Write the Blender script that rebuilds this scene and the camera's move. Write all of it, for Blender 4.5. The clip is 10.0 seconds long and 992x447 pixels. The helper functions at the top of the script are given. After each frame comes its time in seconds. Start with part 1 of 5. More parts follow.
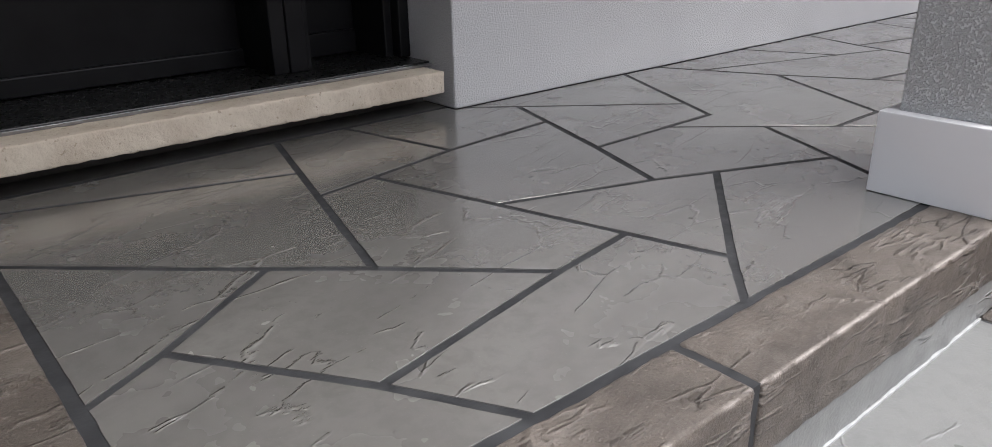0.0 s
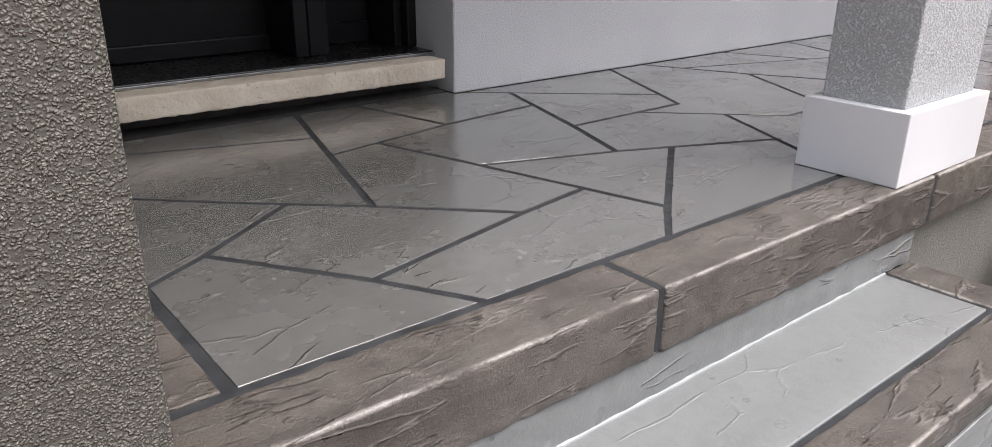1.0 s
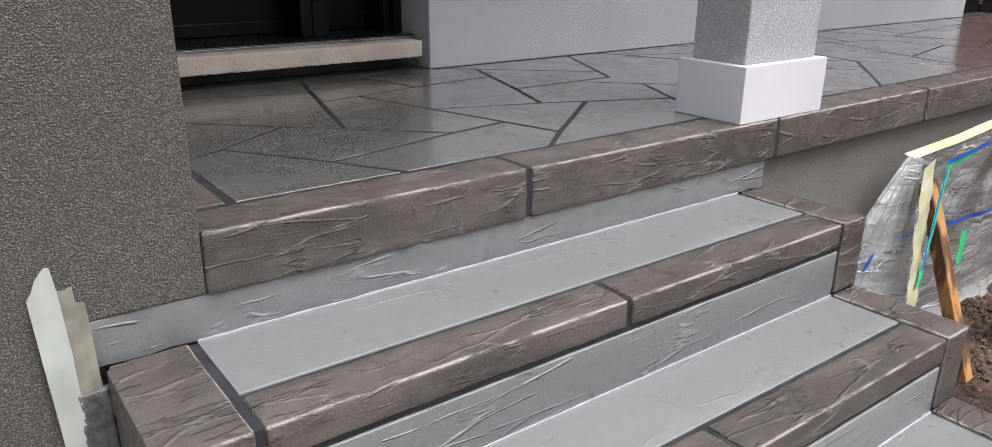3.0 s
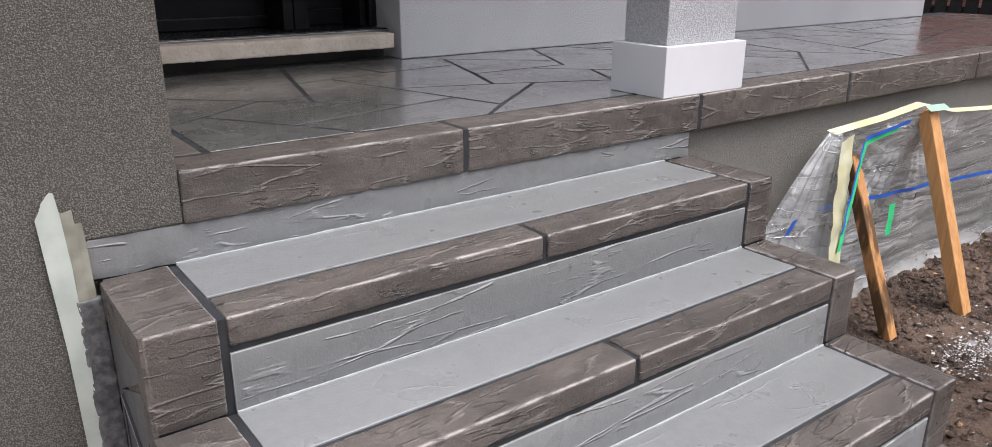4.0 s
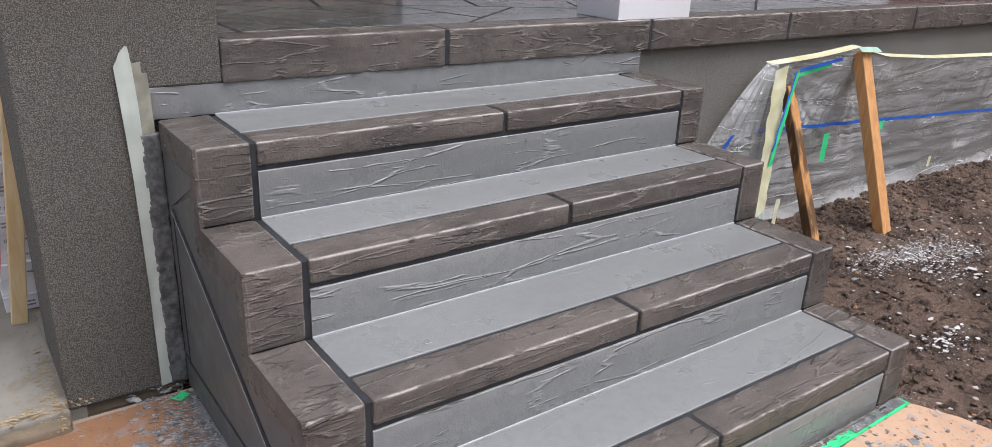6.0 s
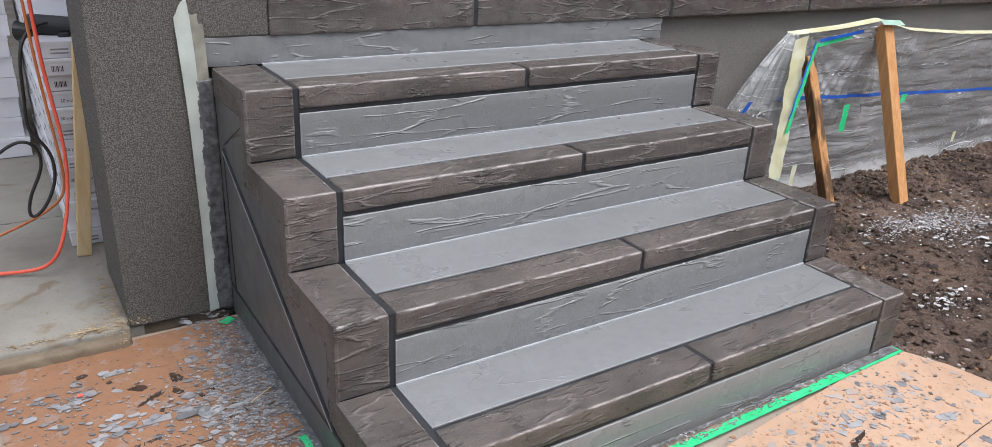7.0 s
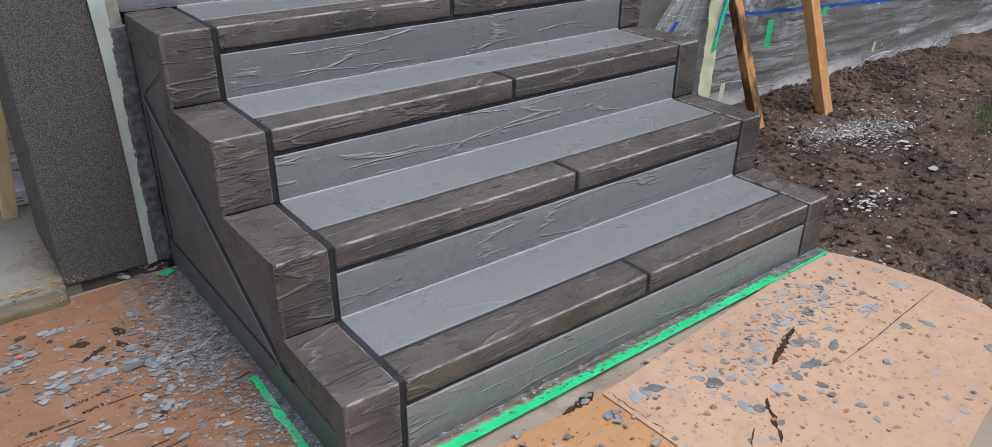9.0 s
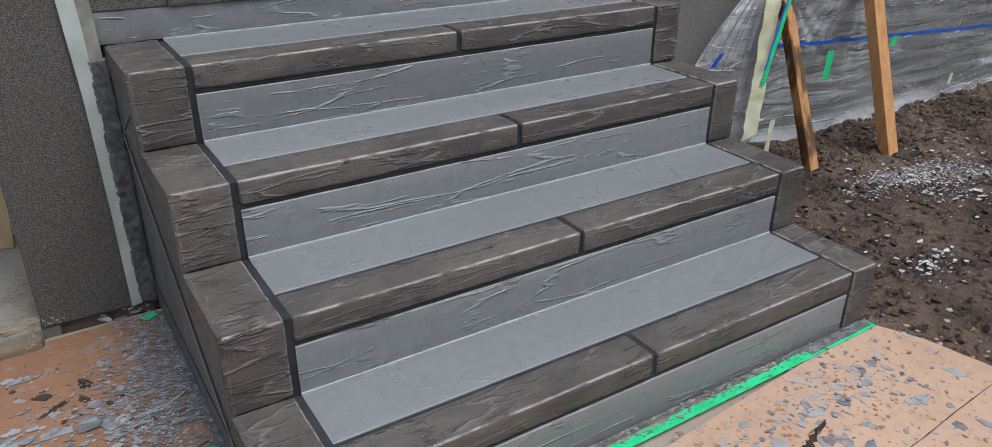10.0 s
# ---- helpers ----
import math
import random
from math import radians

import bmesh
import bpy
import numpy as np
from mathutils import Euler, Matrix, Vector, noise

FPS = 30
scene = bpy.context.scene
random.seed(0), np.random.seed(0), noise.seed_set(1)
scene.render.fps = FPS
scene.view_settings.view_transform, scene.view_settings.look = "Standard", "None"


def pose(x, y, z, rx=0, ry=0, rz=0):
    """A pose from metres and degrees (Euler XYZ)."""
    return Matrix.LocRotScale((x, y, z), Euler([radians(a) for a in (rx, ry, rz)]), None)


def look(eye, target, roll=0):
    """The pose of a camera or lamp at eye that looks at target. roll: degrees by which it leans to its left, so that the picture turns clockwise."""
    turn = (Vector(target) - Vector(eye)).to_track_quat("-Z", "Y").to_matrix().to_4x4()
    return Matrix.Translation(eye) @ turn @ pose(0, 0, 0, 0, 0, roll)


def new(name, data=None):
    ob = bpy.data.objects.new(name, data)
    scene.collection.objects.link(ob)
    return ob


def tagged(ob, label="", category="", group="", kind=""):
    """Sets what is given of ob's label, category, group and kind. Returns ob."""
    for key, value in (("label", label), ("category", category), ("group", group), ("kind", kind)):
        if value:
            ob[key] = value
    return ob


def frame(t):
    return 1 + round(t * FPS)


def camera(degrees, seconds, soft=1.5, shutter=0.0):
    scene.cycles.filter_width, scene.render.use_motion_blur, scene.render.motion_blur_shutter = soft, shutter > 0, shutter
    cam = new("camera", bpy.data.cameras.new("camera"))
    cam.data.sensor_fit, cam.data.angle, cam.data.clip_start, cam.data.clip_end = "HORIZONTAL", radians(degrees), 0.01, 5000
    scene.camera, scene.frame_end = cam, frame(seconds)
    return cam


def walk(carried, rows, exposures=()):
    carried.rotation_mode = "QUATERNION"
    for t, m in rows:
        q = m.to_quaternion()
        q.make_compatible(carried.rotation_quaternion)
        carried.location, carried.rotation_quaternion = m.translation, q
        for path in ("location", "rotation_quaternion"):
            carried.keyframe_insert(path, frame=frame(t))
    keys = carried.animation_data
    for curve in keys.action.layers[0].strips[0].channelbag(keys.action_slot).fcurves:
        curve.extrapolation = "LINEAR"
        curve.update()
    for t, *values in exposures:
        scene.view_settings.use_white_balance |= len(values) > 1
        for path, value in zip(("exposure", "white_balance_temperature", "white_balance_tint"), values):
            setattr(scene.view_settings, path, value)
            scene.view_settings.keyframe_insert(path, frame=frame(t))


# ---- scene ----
cam = camera(64.5, 10.0, soft=0.65)
PATH = [
    (0, (0.142, -0.368, 1.374), (1.333, 1.056, 0.63), -1.1),
    (0.5, (0.079, -0.463, 1.374), (1.246, 0.984, 0.637), 0.4),
    (1, (0.016, -0.614, 1.372), (1.188, 0.835, 0.647), 0.4),
    (1.5, (0.023, -0.731, 1.361), (1.191, 0.729, 0.652), 0.4),
    (2, (0.042, -0.879, 1.341), (1.177, 0.614, 0.649), 0.5),
    (2.5, (-0.019, -1.033, 1.336), (1.09, 0.486, 0.654), 0.7),
    (2.7, (-0.085, -1.088, 1.331), (1.04, 0.42, 0.652), 0.9),
    (3.8, (-0.204, -1.43, 1.299), (0.922, 0.089, 0.645), -0.1),
    (4, (-0.207, -1.492, 1.284), (0.918, 0.03, 0.637), 0.2),
    (4.5, (-0.246, -1.617, 1.249), (0.865, -0.087, 0.599), 0.7),
    (5, (-0.335, -1.731, 1.239), (0.774, -0.204, 0.579), 1.5),
    (5.5, (-0.408, -1.839, 1.218), (0.715, -0.332, 0.532), 2.2),
    (5.7, (-0.42, -1.879, 1.204), (0.706, -0.379, 0.509), 2.3),
    (6.8, (-0.461, -2.124, 1.185), (0.56, -0.588, 0.411), 3.0),
    (7, (-0.496, -2.144, 1.167), (0.524, -0.602, 0.404), 2.9),
    (7.5, (-0.572, -2.173, 1.163), (0.475, -0.663, 0.373), 2.8),
    (8, (-0.596, -2.196, 1.156), (0.493, -0.73, 0.341), 2.0),
    (8.5, (-0.584, -2.201, 1.151), (0.517, -0.772, 0.285), 1.5),
    (9, (-0.492, -2.186, 1.143), (0.607, -0.773, 0.251), 0.7),
    (9.5, (-0.353, -2.172, 1.158), (0.665, -0.699, 0.267), 0.1),
    (10, (-0.216, -2.094, 1.176), (0.749, -0.58, 0.295), 0.5),
]
walk(cam, [(t, look(eye, target, roll)) for t, eye, target, roll in PATH],
     [(0, 1.36, 6650, 11), (1.0, 1.42, 6650, 12), (1.5, 1.18, 6650, 12), (2.5, 1.12, 6550, 12), (4.0, 1.12, 6480, 14), (4.5, 1.06, 6450, 14), (5.5, 0.93, 6400, 14), (7.0, 0.92, 6250, 12), (7.5, 0.68, 6180, 11), (8.0, 0.57, 6150, 10), (10, 0.42, 6000, 9)])

# ---- world, sun, light ----
world = bpy.data.worlds.new("overcast_sky")
scene.world = world
world.use_nodes = True
wn, wl = world.node_tree.nodes, world.node_tree.links
sky = wn.new("ShaderNodeTexSky")
sky.sky_type, sky.sun_disc = "NISHITA", False
SUN_UP, SUN_ROUND = 66.0, 150.0
sky.sun_elevation, sky.sun_rotation = radians(SUN_UP), radians(SUN_ROUND)
sky.dust_density, sky.air_density, sky.ozone_density = 2.0, 1.0, 1.5
calm = wn.new("ShaderNodeHueSaturation")
calm.inputs["Saturation"].default_value = 0.35
wl.new(sky.outputs[0], calm.inputs["Color"])
wl.new(calm.outputs[0], wn["Background"].inputs["Color"])
wn["Background"].inputs["Strength"].default_value = 0.15
sun = new("sun", bpy.data.lights.new("sun", "SUN"))
sun.data.energy, sun.data.angle, sun.data.color = 1.5, radians(40), (1.0, 0.985, 0.965)
az = radians(SUN_ROUND)
sun.matrix_world = look((0, 0, 0), (-math.sin(az) * math.cos(radians(SUN_UP)), -math.cos(az) * math.cos(radians(SUN_UP)), -math.sin(radians(SUN_UP))))


# ---- materials ----
class Nodes:
    """A small builder of one node material."""

    def __init__(self, name):
        self.mat = bpy.data.materials.new(name)
        self.mat.use_nodes = True
        self.tree = self.mat.node_tree
        self.bsdf = self.tree.nodes["Principled BSDF"]
        self.where = self.add("ShaderNodeNewGeometry").outputs["Position"]

    def add(self, kind, **values):
        n = self.tree.nodes.new(kind)
        for key, v in values.items():
            self.put(n.inputs[key.replace("_", " ")], v)
        return n

    def put(self, socket, v):
        if isinstance(v, bpy.types.NodeSocket):
            self.tree.links.new(v, socket)
        else:
            socket.default_value = v

    def math(self, op, a, b=0.0, c=0.0):
        n = self.tree.nodes.new("ShaderNodeMath")
        n.operation = op
        for s, v in zip(n.inputs, (a, b, c)):
            self.put(s, v)
        return n.outputs[0]

    def stretch(self, sx, sy, sz, turn=0.0):
        at = self.where
        if turn:
            r = self.add("ShaderNodeMapping", Vector=at)
            r.inputs["Rotation"].default_value = (0, 0, radians(-turn))
            at = r.outputs[0]
        n = self.add("ShaderNodeMapping", Vector=at)
        n.inputs["Scale"].default_value = (sx, sy, sz)
        return n.outputs[0]

    def noise(self, scale, detail=3.0, at=None, twist=0.0, rough=0.55):
        n = self.add("ShaderNodeTexNoise", Vector=at or self.where, Scale=scale, Detail=detail, Distortion=twist, Roughness=rough)
        return n.outputs[0]

    def cells(self, scale, at=None, feature="F1"):
        n = self.add("ShaderNodeTexVoronoi", Vector=at or self.where, Scale=scale)
        n.feature = feature
        return n

    def span(self, v, a, b, c=0.0, d=1.0):
        n = self.tree.nodes.new("ShaderNodeMapRange")
        n.interpolation_type = "SMOOTHSTEP"
        for s, x in zip(n.inputs, (v, a, b, c, d)):
            self.put(s, x)
        return n.outputs[0]

    def blend(self, f, a, b, how="MIX"):
        n = self.tree.nodes.new("ShaderNodeMix")
        n.data_type, n.blend_type = "RGBA", how
        self.put(n.inputs[0], f)
        for s, v in ((n.inputs[6], a), (n.inputs[7], b)):
            self.put(s, (*v, 1) if isinstance(v, tuple) and len(v) == 3 else v)
        return n.outputs[2]

    def clefts(self, scale, steps, at=None, twist=0.5, edge=0.1):
        """Thin wandering ridges, as split stone has them."""
        v = self.math("MULTIPLY", self.noise(scale, 2.0, at, twist, 0.45), steps)
        d = self.math("ABSOLUTE", self.math("SUBTRACT", self.math("FRACT", v), 0.5))
        return self.span(d, 0.0, edge, 1.0, 0.0)

    def seams(self, scale, wide, at=None, wander=0.05, ripple=9.0):
        """Thin broken lips of split stone: wandering lines of one width, in metres."""
        n = self.add("ShaderNodeTexNoise", Vector=at or self.where, Scale=ripple, Detail=5.0, Roughness=0.6)
        push = self.tree.nodes.new("ShaderNodeVectorMath")
        push.operation = "MULTIPLY_ADD"
        self.put(push.inputs[0], n.outputs["Color"])
        self.put(push.inputs[1], (wander, wander, wander))
        self.put(push.inputs[2], at or self.where)
        d = self.cells(scale, push.outputs[0], "DISTANCE_TO_EDGE").outputs["Distance"]
        return self.span(d, 0.0, wide * scale, 1.0, 0.0)

    def bump(self, heights):
        last = None
        for h, depth, strength in heights:
            n = self.add("ShaderNodeBump", Height=h, Distance=depth, Strength=strength)
            if last:
                self.put(n.inputs["Normal"], last)
            last = n.outputs[0]
        self.put(self.bsdf.inputs["Normal"], last)

    def done(self, colour, rough, spec=0.5, metal=0.0, coat=0.0):
        b = self.bsdf.inputs
        b["Coat IOR"].default_value = 1.9
        b["Coat Weight"].default_value, b["Coat Roughness"].default_value = coat, 0.20
        self.put(b["Base Color"], (*colour, 1) if isinstance(colour, tuple) else colour)
        self.put(b["Roughness"], rough)
        b["Specular IOR Level"].default_value, b["Metallic"].default_value = spec, metal
        return self.mat


def per_piece(k, colour, spread):
    """A little of each piece's own tone."""
    r = k.add("ShaderNodeObjectInfo").outputs["Random"]
    return k.blend(1.0, colour, k.add("ShaderNodeCombineColor", Red=k.span(r, 0, 1, 1 - spread, 1 + spread), Green=k.span(r, 0, 1, 1 - spread, 1 + spread), Blue=k.span(r, 0, 1, 1 - spread, 1 + spread)).outputs[0], "MULTIPLY")


def sealed_stone(name, dark, light, turn, gloss, stretch_x=1.0, relief=1.0, spread=0.05, scale=2.6, fine=1.0, coat=0.0, pale=0.7):
    """Stamped, sealed concrete with the relief of split slate; its cut edges are pale."""
    k = Nodes(name)
    at = k.stretch(stretch_x, 1.0, 1.0, turn)
    tone = k.blend(k.span(k.noise(2.2, 4.0, at, 0.6), 0.3, 0.7), dark, light)
    tone = k.blend(k.span(k.noise(38, 6.0, None, 0.3, 0.65), 0.40, 0.68, 0.0, 0.22), tone, tuple(c * 0.66 for c in dark))
    speck = k.span(k.noise(420, 1.0), 0.70, 0.76, 0.0, 0.35)
    tone = k.blend(speck, tone, tuple(min(1, c * 1.5) for c in light))
    cut = k.add("ShaderNodeAttribute")
    cut.attribute_name = "wear"
    tone = k.blend(k.math("MULTIPLY", cut.outputs["Fac"], pale), tone, tuple(min(1, c * 2.2) for c in light))
    layer = k.math("MULTIPLY", k.seams(scale * 1.7, 0.0024, at, 0.08, 6.0), k.span(k.noise(5.5, 4.0), 0.48, 0.56))
    thin = k.math("MULTIPLY", k.seams(scale * 3.2, 0.0018, at, 0.05, 12.0), k.span(k.noise(6.5, 4.0), 0.54, 0.61))
    # Light put into the colour: relief lips tinted pale, thin lines dark.
    tone = k.blend(k.math("MULTIPLY", layer, 0.26 * relief), tone, tuple(c * 1.7 for c in light))
    tone = k.blend(k.math("MULTIPLY", thin, 0.24 * relief), tone, tuple(c * 0.5 for c in dark))
    k.bump([(layer, 0.0034 * relief, 1.0), (thin, 0.0024 * relief, 1.0), (k.noise(7, 3.0, at, 0.8), 0.0050 * relief, 0.6), (k.noise(170, 5.0), 0.0011 * fine, 0.9)])
    return k.done(per_piece(k, tone, spread), k.span(k.noise(7, 4.0), 0.3, 0.75, gloss[0], gloss[1]), coat=coat)


FLAG = sealed_stone("sealed_grey_flagstone", (0.117, 0.114, 0.110), (0.170, 0.166, 0.160), 14, (0.16, 0.34), 0.32, 0.9, coat=1.0, scale=4.5, fine=0.06, pale=0.0)
TREAD = sealed_stone("blue_grey_tread", (0.192, 0.196, 0.196), (0.230, 0.235, 0.235), 0, (0.26, 0.44), 0.35, 0.40, pale=0.30)
RISER = sealed_stone("grey_riser", (0.182, 0.186, 0.185), (0.226, 0.230, 0.229), 0, (0.24, 0.42), 0.11, 0.95, 0.05, 9.0, pale=0.5)


def coping_material(name, dark, light, gloss):
    k = Nodes(name)
    at = k.stretch(0.42, 1.0, 1.0)
    tone = k.blend(k.span(k.noise(6, 5.0, at, 1.0), 0.3, 0.72), dark, light)
    tone = k.blend(k.span(k.noise(55, 5.0, at, 0.6), 0.45, 0.75, 0.0, 0.28), tone, tuple(c * 0.55 for c in dark))
    tone = k.blend(k.span(k.noise(19, 4.0, at, 1.5), 0.50, 0.70, 0.0, 0.35), tone, (0.185, 0.170, 0.155))
    tone = k.blend(k.span(k.noise(8, 8.0, None, 0.4, 0.66), 0.50, 0.66, 0.0, 0.42), tone, tuple(c * 0.62 for c in dark))
    worn = k.add("ShaderNodeAttribute")
    worn.attribute_name = "wear"
    rub = k.math("MULTIPLY", worn.outputs["Fac"], k.span(k.noise(34, 6.0, at), 0.36, 0.54))
    tone = k.blend(rub, tone, (0.46, 0.42, 0.395))
    flow = k.stretch(0.15, 0.7, 1.0)
    layer = k.math("MULTIPLY", k.seams(21.0, 0.0026, flow, 0.07, 9.0), k.span(k.noise(7.0, 4.0), 0.45, 0.54))
    thin = k.math("MULTIPLY", k.seams(46.0, 0.0018, flow, 0.04, 18.0), k.span(k.noise(9.0, 4.0), 0.53, 0.60))
    k.bump([(layer, 0.0046, 1.0), (thin, 0.0034, 1.0), (k.noise(14, 4.0, at, 0.6, 0.5), 0.0030, 0.5), (k.noise(75, 6.0, None, 0.0, 0.7), 0.0034, 0.9), (k.noise(260, 4.0, None, 0.0, 0.7), 0.0024, 1.0)])
    # Lips are coloured pale as highlights, thin cracks dark as their shade.
    tone = k.blend(k.math("MULTIPLY", layer, 0.42), tone, (0.30, 0.265, 0.24))
    tone = k.blend(k.math("MULTIPLY", thin, 0.35), tone, tuple(c * 0.45 for c in dark))
    tone = k.blend(k.span(k.noise(240, 3.0), 0.50, 0.70, 0.0, 0.40), tone, tuple(c * 0.5 for c in dark))
    tone = k.blend(k.span(k.noise(330, 2.0), 0.60, 0.72, 0.0, 0.35), tone, (0.30, 0.27, 0.24))
    return k.done(per_piece(k, tone, 0.07), k.span(k.noise(11, 4.0), 0.3, 0.75, gloss[0], gloss[1]))


COPING = coping_material("brown_coping", (0.080, 0.068, 0.060), (0.150, 0.128, 0.112), (0.26, 0.48))


def plaster(name, dark, light, grain, depth, rough=0.9, speck=0.5):
    """Stucco with stone grains of two sizes."""
    k = Nodes(name)
    tone = k.blend(k.span(k.noise(1.3, 4.0), 0.3, 0.7), dark, light)
    pit = k.span(k.noise(grain, 3.0, None, 0.0, 0.55), 0.40, 0.62)
    # Grain hollows are darkened and tops paled in the colour, following the relief.
    tone = k.blend(k.math("MULTIPLY", k.span(pit, 0.45, 0.0), speck), tone, tuple(c * 0.5 for c in dark))
    tone = k.blend(k.math("MULTIPLY", k.span(pit, 0.6, 1.0), speck), tone, tuple(min(1, c * 1.35) for c in light))
    k.bump([(pit, depth, 1.0), (k.noise(14, 3.0), 0.0015, 0.5)])
    return k.done(tone, rough, 0.3)


def grainy(name, dark, light, grain, depth):
    """Sprayed stucco: packed round grains, the pits between them shaded dark in the colour."""
    k = Nodes(name)
    tone = k.blend(k.span(k.noise(1.3, 5.0), 0.3, 0.7), dark, light)
    push = k.add("ShaderNodeVectorMath", Vector=k.where)
    wave = k.add("ShaderNodeTexNoise", Vector=k.where, Scale=grain * 0.45, Detail=2.0)
    k.put(push.inputs[1], (2.2 / grain, 2.2 / grain, 1.5 / grain))
    push.operation = "MULTIPLY_ADD"
    k.put(push.inputs[0], wave.outputs["Color"])
    k.put(push.inputs[2], k.where)
    cell = k.cells(grain, push.outputs[0])
    round_ = k.span(cell.outputs["Distance"], 0.05, 0.72, 1.0, 0.0)
    big = k.noise(grain * 0.3, 3.0)
    # Crevice shade between the grains is put into the colour here.
    tone = k.blend(k.span(round_, 0.42, 0.06, 0.0, 0.75), tone, tuple(c * 0.30 for c in dark))
    tone = k.blend(k.math("MULTIPLY", k.span(cell.outputs["Color"], 0.45, 0.9), k.span(round_, 0.4, 0.8, 0.0, 0.6)), tone, tuple(c * 1.55 for c in light))
    tone = k.blend(k.span(big, 0.52, 0.70, 0.0, 0.45), tone, tuple(c * 0.5 for c in dark))
    k.bump([(round_, depth, 1.0), (big, depth * 1.2, 0.8), (k.noise(14, 3.0), 0.002, 0.5)])
    return k.done(tone, 0.92, 0.25)


PIER = grainy("taupe_stucco", (0.178, 0.168, 0.149), (0.218, 0.206, 0.185), 340, 0.0024)
SKIRT = plaster("taupe_foundation_stucco", (0.185, 0.176, 0.156), (0.230, 0.219, 0.196), 210, 0.0010, 0.9, 0.22)
WALL = plaster("pale_grey_stucco", (0.52, 0.52, 0.53), (0.60, 0.60, 0.61), 200, 0.0008, 0.9, 0.06)
SHAFT = plaster("grey_pebbled_stucco", (0.50, 0.51, 0.52), (0.59, 0.60, 0.61), 250, 0.0026, 0.9, 0.30)


def plain(name, dark, light, rough, scale=8.0, depth=0.0004, fine=90.0, spec=0.5, metal=0.0, spread=0.0, loose=0.0):
    k = Nodes(name)
    tone = k.blend(k.span(k.noise(scale, 4.0), 0.3, 0.7), dark, light)
    if loose:
        own = k.tree.nodes.new("ShaderNodeNewGeometry").outputs["Random Per Island"]
        tone = k.blend(k.span(own, 0.5, 1.0, 0.0, loose), tone, tuple(min(0.7, c * 1.45) for c in light))
        tone = k.blend(k.span(own, 0.4, 0.0, 0.0, loose), tone, tuple(c * 0.4 for c in dark))
    if spread:
        tone = per_piece(k, tone, spread)
    k.bump([(k.noise(fine, 4.0), depth, 0.7)])
    return k.done(tone, k.span(k.noise(scale * 2, 3.0), 0.3, 0.7, rough * 0.8, min(1.0, rough * 1.2)), spec, metal)


JOINT = plain("charcoal_joint", (0.025, 0.026, 0.029), (0.044, 0.046, 0.050), 0.62, 20, 0.0008, 160, 0.25)
SIDE = plain("charcoal_side_coat", (0.080, 0.080, 0.080), (0.112, 0.111, 0.109), 0.36, 6, 0.0016, 24)
SMEAR = plain("smeared_grey_mortar", (0.055, 0.057, 0.060), (0.15, 0.152, 0.155), 0.45, 60, 0.004, 60)
BEAD = plain("pale_sealer_bead", (0.34, 0.35, 0.36), (0.44, 0.45, 0.46), 0.35, 30)
WHITE = plain("white_trim_paint", (0.66, 0.66, 0.68), (0.71, 0.71, 0.73), 0.5, 3, 0.0002)
BLACK = plain("black_door_paint", (0.007, 0.007, 0.008), (0.012, 0.012, 0.013), 0.35, 6, 0.0003, 90.0, 0.15)
SOOT = plain("dusty_black_threshold", (0.006, 0.006, 0.006), (0.016, 0.016, 0.016), 0.30, 40, 0.0008, 70)
ALU = plain("brushed_metal_strip", (0.30, 0.30, 0.31), (0.36, 0.36, 0.37), 0.35, 30, 0.0002, 200, metal=1.0)
# Dark concrete; under the door sill its colour also stands in for shade.
SHADE = plain("dark_concrete_and_shade", (0.07, 0.068, 0.064), (0.10, 0.097, 0.092), 0.7, 10)
TAPE_GREEN = plain("green_masking_tape", (0.02, 0.50, 0.17), (0.04, 0.62, 0.24), 0.5, 20, 0.0008, 60)
TAPE_MINT = plain("pale_green_tape", (0.30, 0.48, 0.38), (0.40, 0.58, 0.48), 0.5, 20, 0.0008, 60)
TAPE_BLUE = plain("blue_masking_tape", (0.01, 0.08, 0.42), (0.02, 0.13, 0.55), 0.5, 20)
TAPE_PALE = plain("pale_masking_paper", (0.40, 0.44, 0.40), (0.50, 0.54, 0.49), 0.6, 12, 0.001, 30)
TAPE_OLD = plain("aged_masking_paper", (0.21, 0.205, 0.165), (0.30, 0.295, 0.24), 0.6, 30, 0.001, 40)
PAPER = plain("yellow_masking_paper", (0.52, 0.49, 0.28), (0.62, 0.62, 0.46), 0.6, 10, 0.001, 30)
CARTON = plain("white_carton_board", (0.62, 0.62, 0.65), (0.72, 0.72, 0.75), 0.6, 5, 0.0002, 60, spread=0.06)
WET = plain("dark_wet_brown", (0.030, 0.018, 0.012), (0.070, 0.042, 0.028), 0.35, 40)
INK = plain("black_ink", (0.02, 0.02, 0.02), (0.03, 0.03, 0.03), 0.6)
INK_GREY = plain("grey_ink", (0.20, 0.20, 0.21), (0.25, 0.25, 0.26), 0.6)
CORD_RED = plain("orange_red_cord_sheath", (0.75, 0.09, 0.05), (0.85, 0.14, 0.08), 0.45)
CORD_RUST = plain("rust_orange_cord_sheath", (0.48, 0.14, 0.04), (0.58, 0.20, 0.06), 0.45)
CORD_BLACK = plain("black_cord_sheath", (0.012, 0.012, 0.013), (0.02, 0.02, 0.02), 0.45)
BRICK = plain("red_brick", (0.34, 0.12, 0.09), (0.48, 0.20, 0.15), 0.8, 9, 0.002, 60, spread=0.22)
MORTAR = plain("pale_mortar", (0.34, 0.28, 0.25), (0.42, 0.36, 0.32), 0.9)
FENCE = plain("black_stained_board", (0.012, 0.012, 0.012), (0.03, 0.028, 0.027), 0.6, 20, spread=0.3)
